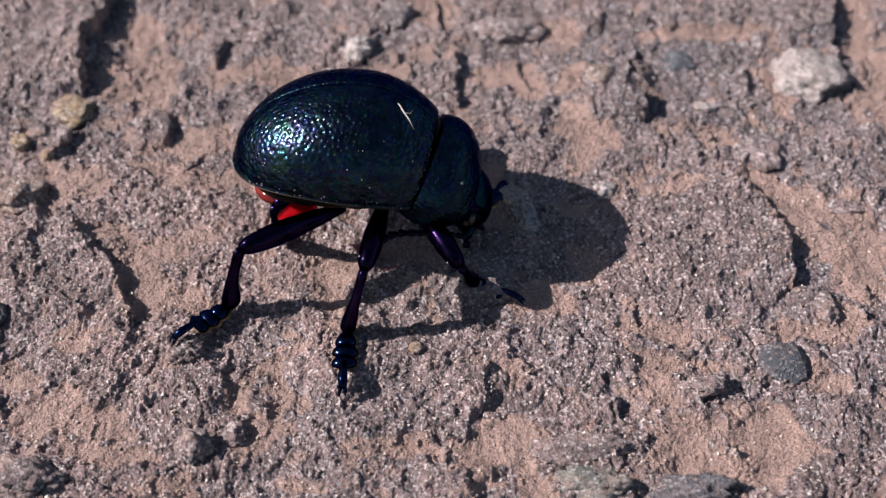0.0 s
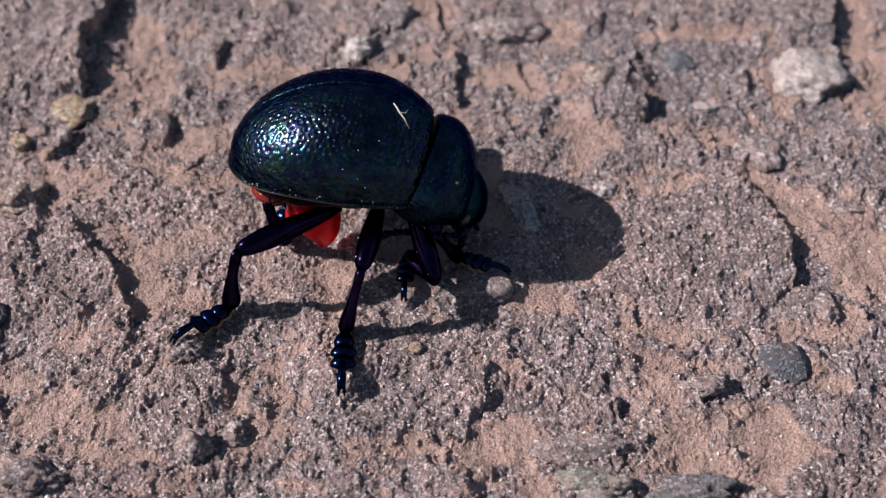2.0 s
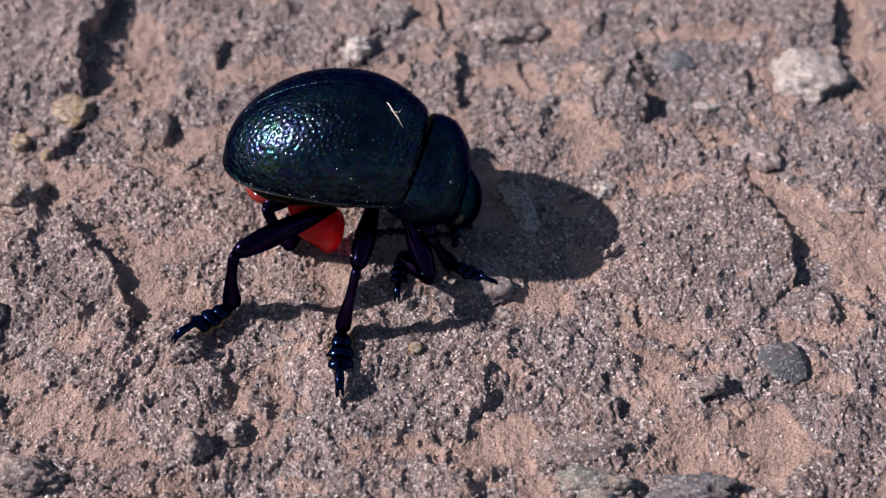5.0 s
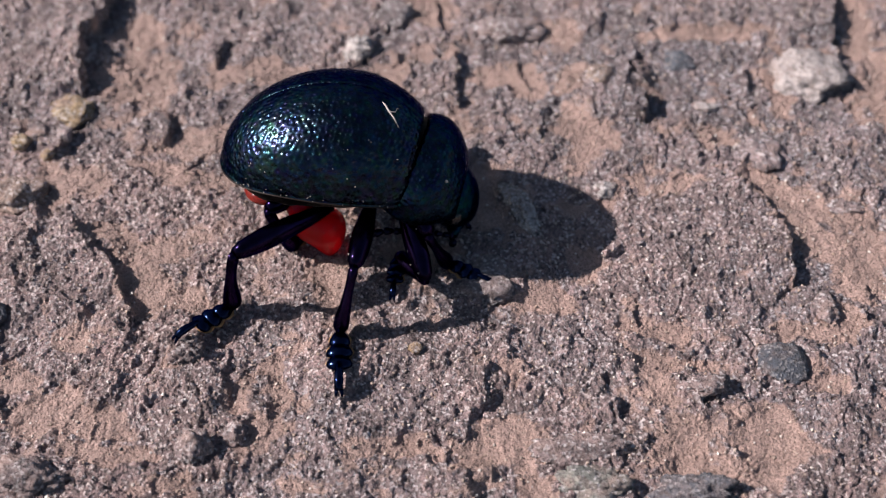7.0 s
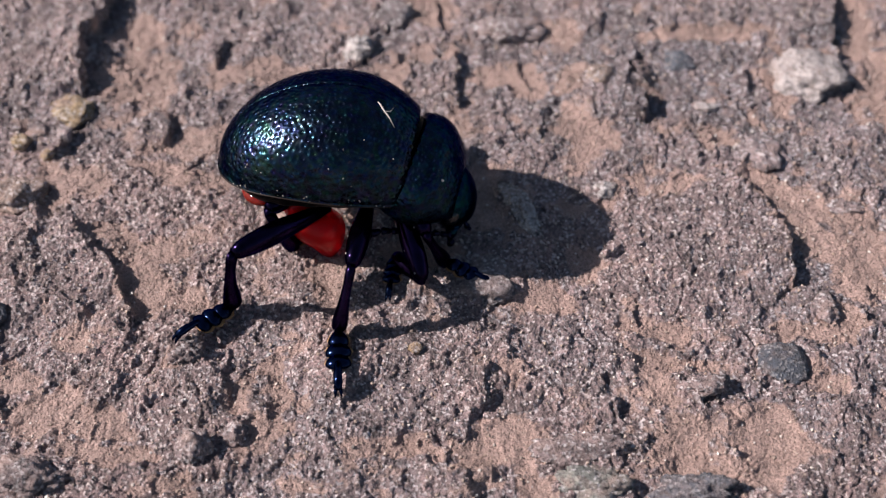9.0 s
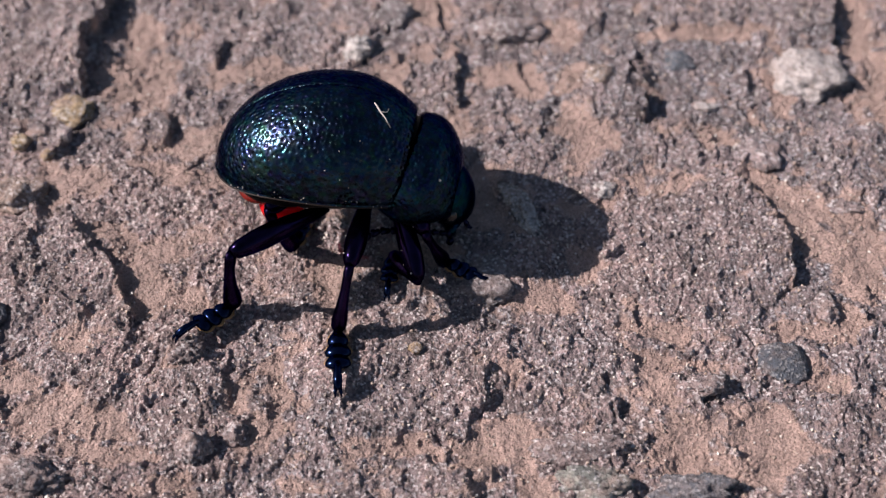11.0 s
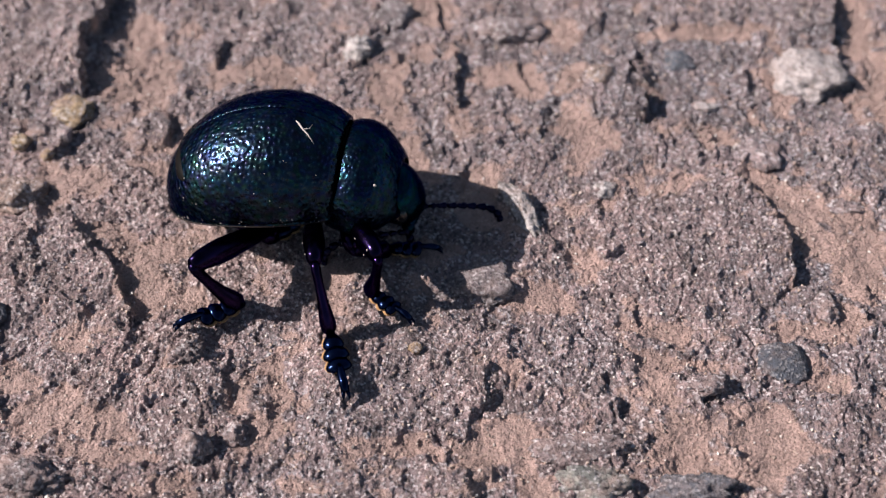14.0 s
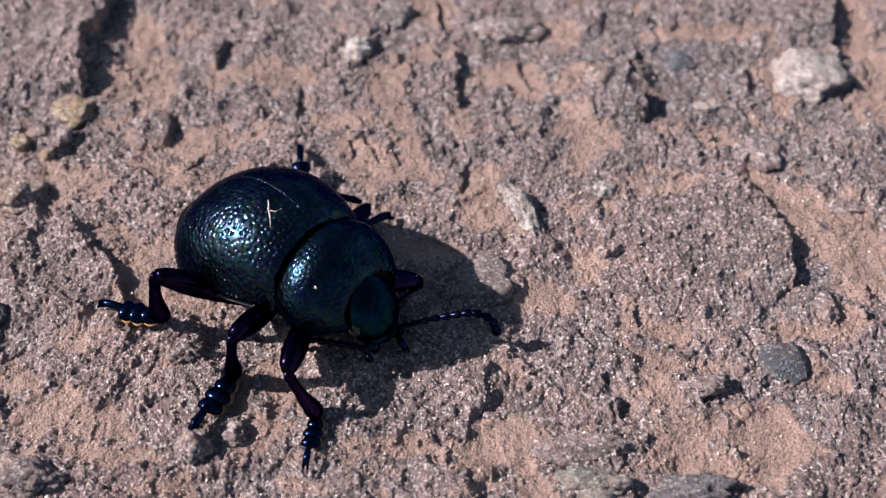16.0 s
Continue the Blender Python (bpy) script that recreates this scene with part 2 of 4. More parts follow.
    scarp(0.42, (-6.1, 20.6), (-6.6, 18.3))
    scarp(0.48, (-26.7, 11.2), (-26.9, 7.7))
    scarp(0.57, (-25.4, 2.4), (-23.0, 0.4), (-20.6, -2.8), (-19.2, -6.2))
    scarp(0.27, (-5.8, 10.8), (-4.6, 7.7))
    scarp(0.27, (-6.7, 10.8), (-6.4, 8.3))
    scarp(0.58, (1.2, 20.0), (0.9, 13.2))
    scarp(0.51, (0.4, 11.0), (0.9, 9.0))
    scarp(0.71, (14.8, 20.0), (14.2, 17.9), (15.6, 18.3))
    scarp(1.19, (14.9, 15.3), (14.6, 11.6))
    scarp(0.48, (22.7, 18.4), (22.3, 15.0))
    scarp(0.74, (31.4, 26.6), (30.0, 22.3), (29.8, 18.3))
    scarp(0.30, (22.6, 10.8), (23.2, 7.5))
    scarp(0.27, (16.1, 11.1), (16.5, 9.3))
    scarp(0.30, (18.1, 9.1), (17.6, 7.8))
    scarp(0.24, (19.3, 9.3), (19.0, 7.9))
    scarp(0.38, (20.4, 6.9), (22.4, 3.3), (23.0, 0.8))
    scarp(0.79, (22.9, 1.3), (23.0, -0.4), (22.4, -3.2))
    scarp(0.32, (10.8, 5.9), (10.4, 1.9))
    scarp(0.28, (7.2, 14.1), (7.6, 12.0))
    scarp(0.33, (1.7, 8.0), (1.4, 5.9), (0.6, 4.7))
    scarp(0.29, (5.1, 19.5), (6.4, 15.6))
    scarp(0.35, (5.4, 4.8), (7.4, 0.0))
    scarp(0.33, (15.8, 23.8), (15.4, 22.4))
    scarp(0.24, (24.4, -3.0), (23.5, -5.7))
    scarp(0.35, (27.4, -2.6), (27.0, -4.1))
    scarp(0.35, (26.6, -4.8), (26.5, -5.9))
    scarp(0.29, (11.9, -4.6), (12.2, -6.5))
    scarp(0.26, (11.3, -7.2), (11.9, -9.1))
    scarp(0.56, (10.6, -11.4), (10.2, -13.1))
    scarp(0.28, (2.6, -8.6), (2.4, -12.0), (1.2, -14.2), (-1.4, -14.6), (-4.8, -13.4))
    scarp(0.39, (10.3, -14.6), (9.8, -16.0))
    scarp(0.22, (11.8, -13.9), (12.0, -15.0))
    scarp(0.23, (19.8, -10.2), (18.7, -11.2))
    scarp(0.26, (25.9, -10.2), (25.4, -11.6))
    scarp(0.23, (14.5, -10.2), (13.9, -11.2))
    scarp(0.22, (17.4, -12.6), (17.1, -13.3))
    scarp(0.41, (-26.5, -11.0), (-25.6, -13.0))
    scarp(0.47, (-15.1, -6.7), (-14.6, -8.2))
    scarp(0.32, (-11.5, -13.1), (-11.6, -14.6))
    scarp(0.59, (-14.1, -14.7), (-14.3, -15.8))
    scarp(0.28, (-17.9, -11.4), (-17.2, -13.0))
    scarp(0.39, (-22.1, -16.3), (-21.7, -17.7))
    scarp(0.21, (-13.3, -8.9), (-12.4, -12.4))
    scarp(0.29, (1.0, -16.2), (2.1, -18.1))
    scarp(0.24, (-7.0, -6.2), (-7.8, -8.1))
    scarp(0.27, (-19.6, -5.5), (-19.2, -6.8))
    scarp(0.40, (-0.4, 26.1), (-0.1, 21.5))
    scarp(0.28, (3.2, 13.8), (4.0, 12.0))
    scarp(0.22, (22.3, -2.8), (20.9, -4.4))
    scarp(0.28, (29.8, 16.5), (28.7, 14.1))
    scarp(0.24, (-3.8, 10.0), (-3.2, 7.2))
    scarp(0.28, (-13.6, 14.1), (-13.1, 12.0))
    scarp(0.26, (-3.6, 20.0), (-3.0, 17.7))
    scarp(0.25, (-28.0, -1.4), (-26.5, -3.7))
    scarp(0.24, (22.6, -15.2), (22.8, -16.7))
    scarp(0.20, (5.6, -11.0), (6.1, -12.0))
    scarp(0.21, (8.6, -6.8), (9.3, -8.3))
    dusty(-22.2, 16.5, 2.5, 3.4, 0)
    dusty(-23.2, 21.6, 1.3, 3.3, 0)
    dusty(-26.1, 5.6, 3.3, 1.7, 0)
    dusty(-21.6, 0.8, 2.2, 1.4, -10)
    dusty(-19.0, -0.4, 2.0, 1.4, 0)
    dusty(-16.2, 10.0, 2.8, 1.2, 0)
    dusty(-14.1, 17.1, 3.0, 1.3, 0)
    dusty(-4.1, 7.8, 2.2, 2.3, 0)
    dusty(-7.5, 12.2, 2.4, 1.0, 0)
    dusty(-3.9, 15.3, 1.1, 3.7, 0)
    dusty(-1.1, 24.4, 1.8, 1.7, 0)
    dusty(9.0, 22.3, 1.4, 1.3, 0)
    dusty(19.6, 21.5, 5.2, 0.8, 2)
    dusty(6.5, 15.0, 1.7, 1.1, 0)
    dusty(10.4, 11.1, 1.5, 2.8, 0)
    dusty(2.6, 4.3, 1.6, 2.7, 0)
    dusty(23.3, 4.8, 1.2, 3.1, 42)
    dusty(24.5, 1.0, 1.0, 3.0, 35)
    dusty(32.1, 19.0, 1.4, 7.1, 0)
    dusty(15.8, 16.8, 0.8, 2.1, 0)
    dusty(24.6, 14.4, 0.8, 2.2, 0)
    dusty(15.4, 6.0, 2.7, 0.6, 8)
    dusty(-16.3, -4.2, 2.1, 1.1, 0)
    dusty(-23.7, -13.1, 1.9, 1.9, 0)
    dusty(-20.5, -13.1, 2.3, 1.0, 0)
    dusty(-19.5, -3.0, 1.6, 1.9, 0)
    dusty(-7.9, -2.6, 1.9, 1.7, 0)
    dusty(-3.1, -14.7, 3.3, 0.8, -8)
    dusty(-10.1, -11.4, 0.7, 2.8, 0)
    dusty(-11.6, -13.9, 1.3, 1.0, 0)
    dusty(6.3, -4.2, 1.8, 1.1, -10)
    dusty(9.2, -1.3, 1.6, 1.2, 0)
    dusty(3.1, -14.7, 2.9, 1.5, 0)
    dusty(1.8, -16.3, 1.4, 1.5, 0)
    dusty(5.3, -17.1, 1.3, 1.4, 0)
    dusty(13.3, -6.0, 1.8, 0.9, 0)
    dusty(12.5, -9.6, 0.9, 1.6, 0)
    dusty(15.3, -9.3, 2.1, 0.5, -12)
    dusty(18.9, -14.1, 3.1, 2.3, 0)
    dusty(13.7, -14.9, 1.6, 2.6, 0)
    dusty(22.6, -6.9, 1.8, 0.8, 0)
    dusty(27.3, 0.0, 1.9, 4.4, 0)
    dusty(25.0, -5.5, 0.9, 1.3, 0)
    dusty(23.6, -10.1, 1.2, 0.7, 0)
    dusty(-19.0, 7.2, 2.7, 1.0, 0)
    dusty(-5.7, 8.9, 2.0, 1.4, 0)
    dusty(4.0, 17.1, 2.5, 1.3, 0)
    dusty(9.5, 16.5, 1.3, 1.9, 0)
    dusty(-13.0, 6.1, 2.3, 1.1, 0)
    dusty(19.1, 10.3, 1.8, 0.8, 0)
    dusty(17.6, -16.3, 2.3, 1.1, 0)
    dusty(-7.1, -17.4, 1.9, 0.6, 0)
    dusty(-22.8, -7.2, 1.4, 0.9, 0)
    dusty(-25.4, -9.8, 1.4, 0.8, 0)
    dusty(-1.6, 0.0, 2.2, 1.0, 0)
    dusty(-5.6, -8.9, 0.5, 2.5, 0)
    pale(-21.6, -10.1, 1.2, 1.9, 30)
    pale(-19.1, -8.2, 1.3, 1.6, 0)
    pale(-19.4, -9.8, 0.9, 0.8, 0)
    pale(-17.7, -12.2, 0.9, 0.8, 0)
    pale(-23.2, -12.0, 0.3, 0.4, 0)
    pale(15.1, -7.4, 0.5, 0.3, 0)
    pale(15.4, -8.2, 0.3, 0.9, -10)
    pale(15.7, -8.9, 0.5, 0.3, 0)
    pale(9.2, -9.4, 0.9, 0.9, 0)
    pale(5.5, 2.8, 1.0, 3.1, 30)
    pale(4.7, 4.8, 0.8, 1.6, 20)
    pale(11.1, 5.2, 1.0, 0.8, 0)
    pale(-2.8, -12.0, 0.5, 0.6, 0)
    pale(9.2, -9.4, 0.6, 0.6, 0)
    pale(-18.2, 15.0, 1.2, 1.8, 0)
    pale(-8.9, -11.4, 0.5, 0.6, 0)
    pale(-11.9, -16.3, 1.2, 0.9, 0)
    pale(15.6, -12.2, 0.7, 0.9, 0)
    pale(17.2, 10.8, 0.8, 0.8, 0)
    pale(-7.8, 18.3, 1.3, 0.9, -10)
    pale(0.2, 15.3, 0.6, 2.4, 0)
    pale(5.9, 11.1, 1.0, 0.8, 0)
    pale(12.9, 8.0, 1.4, 1.1, 0)
    pale(-25.8, -1.4, 3.4, 3.0, 0, 0.55)
    pale(6.5, -7.7, 0.6, 0.4, 0)
    pale(2.6, -11.0, 0.7, 0.5, 0)
    swell(-30.6, 19.7, 4.7, 7.2, 0.50)
    swell(-25.3, -1.9, 4.7, 4.0, 0.70)
    swell(-2.8, -10.6, 5.6, 3.8, 0.35)
    swell(18.9, 1.0, 4.5, 5.2, 0.35)
    swell(-15.4, -10.6, 2.5, 2.4, 0.40)
    swell(11.5, 15.9, 3.3, 3.7, 0.40)
    swell(-5.9, 14.1, 3.7, 3.6, 0.20)
    swell(-23.8, -17.1, 2.1, 1.3, 0.50)
    swell(22.9, -13.7, 2.6, 2.7, 0.30)
    swell(8.5, -8.9, 3.4, 2.5, 0.25)
    swell(-9.8, 22.3, 5.2, 3.4, 0.30)
    swell(28.9, 23.7, 2.6, 2.7, 0.40)
    swell(-9.1, -4.6, 1.8, 1.3, 0.40)
    swell(-15.8, -7.2, 1.6, 1.3, 0.40)
    swell(27.7, 7.2, 2.7, 2.7, 0.20)
    swell(22.1, 9.0, 1.4, 1.8, 0.30)
    swell(1.2, -17.1, 1.6, 1.3, 0.60)
    swell(15.7, -11.0, 1.6, 0.7, 0.30)
    dusty(-18.9, -15.4, 2.3, 0.8, 0)
    dusty(-14.5, -17.2, 1.8, 0.7, 0)
    dusty(-21.3, -14.9, 1.6, 0.8, 0)
    dusty(-4.6, -17.1, 2.2, 0.5, 0)
    dusty(-12.2, -11.4, 0.9, 1.2, 0)
    dusty(-16.6, -9.3, 1.0, 0.6, 0)
    clean(-2.5, -10.6, 5.1, 3.6)
    clean(-25.4, -1.4, 4.0, 3.5)
    clean(18.7, 2.0, 4.0, 4.5)
    clean(23.3, -13.7, 2.6, 2.3)
    clean(7.8, -8.9, 3.6, 2.5)
    clean(-30.2, 19.7, 3.9, 5.9)
    clean(-13.7, 21.6, 3.0, 3.3)
    clean(-15.3, -11.0, 2.5, 2.2)
    clean(15.2, -1.4, 3.3, 1.9)
    clean(11.9, 15.3, 2.5, 3.1)
    clean(-7.6, 14.7, 2.5, 2.4)
    clean(17.5, 17.1, 2.5, 3.1)
    clean(-2.7, -17.1, 5.1, 0.8)
    clean(29.2, 23.0, 2.6, 2.4)
    pale(-20.7, 3.5, 5.7, 3.6, 0, 0.55)
    pale(-12.9, -5.5, 4.2, 2.7, 0, 0.50)
    pale(-16.7, -0.9, 2.9, 2.9, 0, 0.50)
    pale(-21.9, -16.7, 1.9, 1.1, 0, 0.45)
    pale(-11.6, -17.1, 2.9, 1.4, 0, 0.50)
    pale(-8.4, 1.0, 3.0, 3.0, 0, 0.45)
    pale(-29.0, 10.0, 2.4, 3.4, 0, 0.40)
    tone(-20.0, 0.0, 12.0, 9.0, 0.50)
    tone(-20.0, -16.0, 9.0, 4.0, 0.30)
    tone(22.0, 17.0, 15.0, 9.0, -0.45)
    tone(24.0, -8.0, 7.0, 9.0, -0.20)
    swell(6.5, -2.6, 5.0, 3.0, -0.40)
    # lumps and plates of several sizes, then grains; dust smooths them over
    f1, f2, n1 = cells2(wx * 0.9, wy * 0.8, 4.2, 101)
    g1, g2, n2 = cells2(wx + 3, wy, 1.5, 201)
    k1, k2, n3 = cells2(sx, sy, 0.55, 301)
    q1, q2, n4 = cells2(x + 0.08 * gnoise(x / 0.3, y / 0.3, 51), y + 0.08 * gnoise(x / 0.3, y / 0.3, 61), 0.30, 311)
    dust = np.clip(dust + 0.60 * (fbm(x, y, 2.6, 4, 611, 0.6) - 0.16), 0, 1) * (1 - 0.85 * swept)
    bare = 1 - dust
    rough = 0.42 * (n1 - 0.5) * step(0.0, 0.10, f2 - f1) + 0.31 * (n2 - 0.5) * step(0.0, 0.20, g2 - g1)
    rough = rough + 0.07 * (n3 - 0.5) * step(0.0, 0.3, k2 - k1) + 0.17 * fbm(x, y, 1.3, 4, 401, 0.58)
    grit = (0.05 + 0.10 * n4) * np.clip(0.62 - q1, 0, 1) + 0.05 * fbm(x, y, 0.24, 2, 431, 0.6)
    pits = 0.11 * step(0.30, 0.50, gnoise(x / 0.75, y / 0.75, 501)) * step(-0.2, 0.3, gnoise(x / 4.0, y / 4.0, 551))
    h = form + bare * (0.20 + rough + grit - pits) + dust * (0.45 * rough + 0.40 * grit + 0.04 * fbm(x, y, 0.9, 3, 701, 0.6))
    h = h + 0.14 * crust * (0.5 + fbm(x, y, 0.6, 3, 751, 0.6))
    tint = np.clip(n1 * 0.55 + 0.35 * n2 + 0.05 + tint_shift, 0, 1)
    return h * near - 0.25, dust * near + 0.45 * (1 - near), tint * near + 0.5 * (1 - near), crust * near


def axis(lo, hi, d, far, grow):
    mid = list(np.arange(lo, hi + d * 0.5, d))
    left, right, s = [mid[0]], [mid[-1]], d
    while right[-1] < far:
        s *= grow
        left.append(left[-1] - s)
        right.append(right[-1] + s)
    return np.array(left[:0:-1] + mid + right[1:])


def build_ground():
    xs, ys = axis(-37, 37, 0.075, 4.0e5, 1.3), axis(-20, 28, 0.075, 4.0e5, 1.3)
    gx, gy = np.meshgrid(xs, ys)
    h, dust, tint, crust = ground_at(gx, gy)
    nx, ny = len(xs), len(ys)
    me = bpy.data.meshes.new("ground")
    me.vertices.add(nx * ny)
    me.vertices.foreach_set("co", (np.stack([gx, gy, h], -1).reshape(-1) * MM).astype(np.float32))
    i = (np.arange(ny - 1)[:, None] * nx + np.arange(nx - 1)[None, :]).ravel()
    quads = np.stack([i, i + 1, i + nx + 1, i + nx], 1)
    me.loops.add(quads.size)
    me.loops.foreach_set("vertex_index", quads.ravel().astype(np.int32))
    me.polygons.add(len(quads))
    me.polygons.foreach_set("loop_start", (np.arange(len(quads)) * 4).astype(np.int32))
    me.polygons.foreach_set("use_smooth", np.ones(len(quads), bool))
    me.update(calc_edges=True)
    for key, values in (("dust", dust), ("tint", tint), ("crust", crust)):
        me.attributes.new(key, 'FLOAT', 'POINT').data.foreach_set("value", values.ravel().astype(np.float32))
    me.materials.append(M_GROUND)
    return tagged(new("ground", me), "rough grey volcanic rock ground with pinkish dust in its hollows", "ground", kind="structure")


build_ground()


# ---- stones lying on the ground or set in it ----
def stone_mesh(name, rx, ry, rz, mat, seed, rough=0.10, planes=11, subdiv=4):
    rnd = random.Random(seed)
    bm = bmesh.new()
    bmesh.ops.create_icosphere(bm, subdivisions=subdiv, radius=1.0)
    cuts = []
    for _ in range(planes):
        n = Vector((rnd.gauss(0, 1), rnd.gauss(0, 1), rnd.gauss(0, 0.8))).normalized()
        cuts.append((n, rnd.uniform(0.72, 1.0)))
    off = Vector((rnd.uniform(-50, 50), rnd.uniform(-50, 50), rnd.uniform(-50, 50)))
    for v in bm.verts:
        d = v.co.normalized()
        r = 1.12
        for n, k in cuts:
            c = n.dot(d)
            if c > 0.05:
                r = min(r, k / c)
        r *= 1 + rough * noise.fractal(d * 2.2 + off, 0.7, 2.1, 5) + 0.35 * rough * noise.noise(d * 9 + off)
        v.co = Vector((d.x * r * rx, d.y * r * ry, d.z * r * rz)) * MM
    me = bpy.data.meshes.new(name)
    bm.to_mesh(me)
    bm.free()
    for p in me.polygons:
        p.use_smooth = True
    me.materials.append(mat)
    return me


def stone(name, x, y, rx, ry, rot, rz, mat, seed, label, sink=0.35, category="stone", rough=0.10, planes=11):
    ob = new(name, stone_mesh(name, rx, ry, rz, mat, seed, rough, planes))
    z = float(ground_at(np.array([x]), np.array([y]))[0][0])
    ob.matrix_world = pose(x * MM, y * MM, (z + rz * (1 - 2 * sink)) * MM, 0, 0, rot)
    return tagged(ob, label, category, "stones on the rock")


stone("stone", 27.4, 17.1, 2.6, 3.0, 20, 1.5, M_WHITE, 1, "large pale whitish stone set in the rough rock", 0.55, rough=0.22)
stone("pebble", 20.7, -8.9, 1.45, 1.5, 20, 0.8, M_BLUE, 2, "dark blue-grey pebble wedged in the rock", 0.60, "pebble", 0.10, 7)
stone("stone_chip", -26.7, 12.9, 1.6, 1.5, -33, 0.4, M_TAN, 3, "flat ochre tan stone chip lying on the rock", 0.58, rough=0.2)
stone("stone", -29.0, 4.8, 1.7, 1.8, -56, 1.0, M_PINK, 4, "pinkish brown stone lying in the dust", 0.50, rough=0.25)
stone("pebble", -29.6, 9.5, 0.8, 0.6, 25, 0.5, M_TAN, 5, "small yellowish tan pebble on the rock", 0.3, "pebble")
stone("pebble", -26.8, 10.4, 0.8, 0.6, -54, 0.4, M_GREY, 6, "small grey pebble on the rock", 0.45, "pebble")
stone("pebble", -27.6, 8.3, 0.5, 0.45, -42, 0.4, M_TAN, 7, "tiny tan pebble on the rock", 0.35, "pebble")
stone("stone", 2.2, -2.6, 2.9, 2.1, -12, 1.1, M_DARK, 9, "grey angular stone sunk in the dust", 0.64, rough=0.25)
stone("stone_chip", 11.1, 5.3, 0.9, 0.7, 23, 0.45, M_PALE, 14, "small pale angular stone chip on the rock", 0.42)
stone("stone", 5.2, 3.5, 2.6, 0.75, 112, 0.7, M_PALE, 15, "long whitish weathered ridge of stone", 0.66, rough=0.35)
stone("stone", -8.5, 6.2, 0.9, 1.3, -12, 0.9, M_GREY, 16, "small grey stone standing in the dust", 0.5, rough=0.3)
stone("pebble", 11.6, 16.5, 1.0, 0.9, 39, 0.6, M_PINK, 17, "pinkish tan rounded pebble set in the rock", 0.55, "pebble", 0.06)
stone("stone_chip", 19.1, 13.5, 0.9, 0.5, 3, 0.35, M_WHITE, 18, "flat cream stone chip on the rock", 0.40)
stone("stone", 5.1, 22.3, 2.8, 1.4, 1, 0.8, M_GREY, 19, "dark grey flat stone on the rock", 0.50, rough=0.2)
stone("stone", 8.8, -17.3, 2.1, 1.1, 1, 0.8, M_GREEN, 20, "greenish grey stone in the dust", 0.6, rough=0.35)
stone("stone", 14.2, -17.6, 2.2, 1.0, 1, 0.9, M_BLUE, 21, "bluish grey stone in the dust", 0.55, rough=0.35)
stone("stone", 8.0, -14.9, 2.6, 1.0, 3, 0.70, M_GREY, 22, "grey rounded stone sunk in the dust", 0.60, rough=0.25)
stone("stone_chip", -1.7, -8.3, 0.42, 0.5, -85, 0.25, M_TAN, 24, "tiny rust-tan stone chip on the rock", 0.5)
stone("pebble", 17.7, 18.4, 1.2, 1.3, 57, 0.5, M_BLUE, 27, "dull blue-grey pebble set in the rock", 0.74, "pebble")
stone("stone", -12.1, -14.1, 0.8, 0.8, 12, 0.6, M_GREY, 28, "small grey angular stone set in the dust", 0.52, rough=0.25)
stone("stone", -14.3, -15.2, 1.0, 1.0, 40, 0.7, M_GREY, 29, "dark grey lump of stone in the rock", 0.52, rough=0.3)
stone("stone", 22.1, 9.0, 1.5, 1.7, 15, 0.6, M_GREY, 30, "rounded grey stone set in the rock", 0.72, rough=0.2)
stone("stone", 27.3, 3.8, 1.3, 0.8, -8, 0.45, M_GREY, 31, "dark flat stone set in the rock", 0.70, rough=0.25)
stone("stone", -3.7, 23.8, 1.7, 1.4, -20, 0.7, M_DARK, 32, "smooth dark grey stone on the rock", 0.52, rough=0.12)
stone("stone", 24.1, -4.8, 0.95, 1.2, 30, 0.5, M_GREY, 33, "small grey stone in the dust", 0.55, rough=0.25)
stone("stone", -6.4, 19.3, 1.0, 1.3, 0, 0.8, M_PALE, 34, "small pale stone on the rock", 0.52, rough=0.3)
stone("stone", -23.5, -17.1, 2.1, 1.2, -9, 0.8, M_GREY, 35, "dark grey rough stone in the dust", 0.55, rough=0.35)
stone("stone", -15.6, -8.6, 1.2, 0.8, 20, 0.7, M_GREY, 36, "crumbly grey stone in the rock", 0.62, rough=0.4)
stone("stone", 15.7, -11.0, 1.6, 0.7, 4, 0.5, M_GREY, 37, "low grey stone set in the dust", 0.55, rough=0.3)

# unidentified dark piece at the left edge, filled in with a chip shape
stone("stone_chip", -27.9, -5.5, 0.6, 0.8, 10, 0.7, M_BLUE, 40, "tiny unidentified blue-black piece on the rock, built as a chip", 0.3)


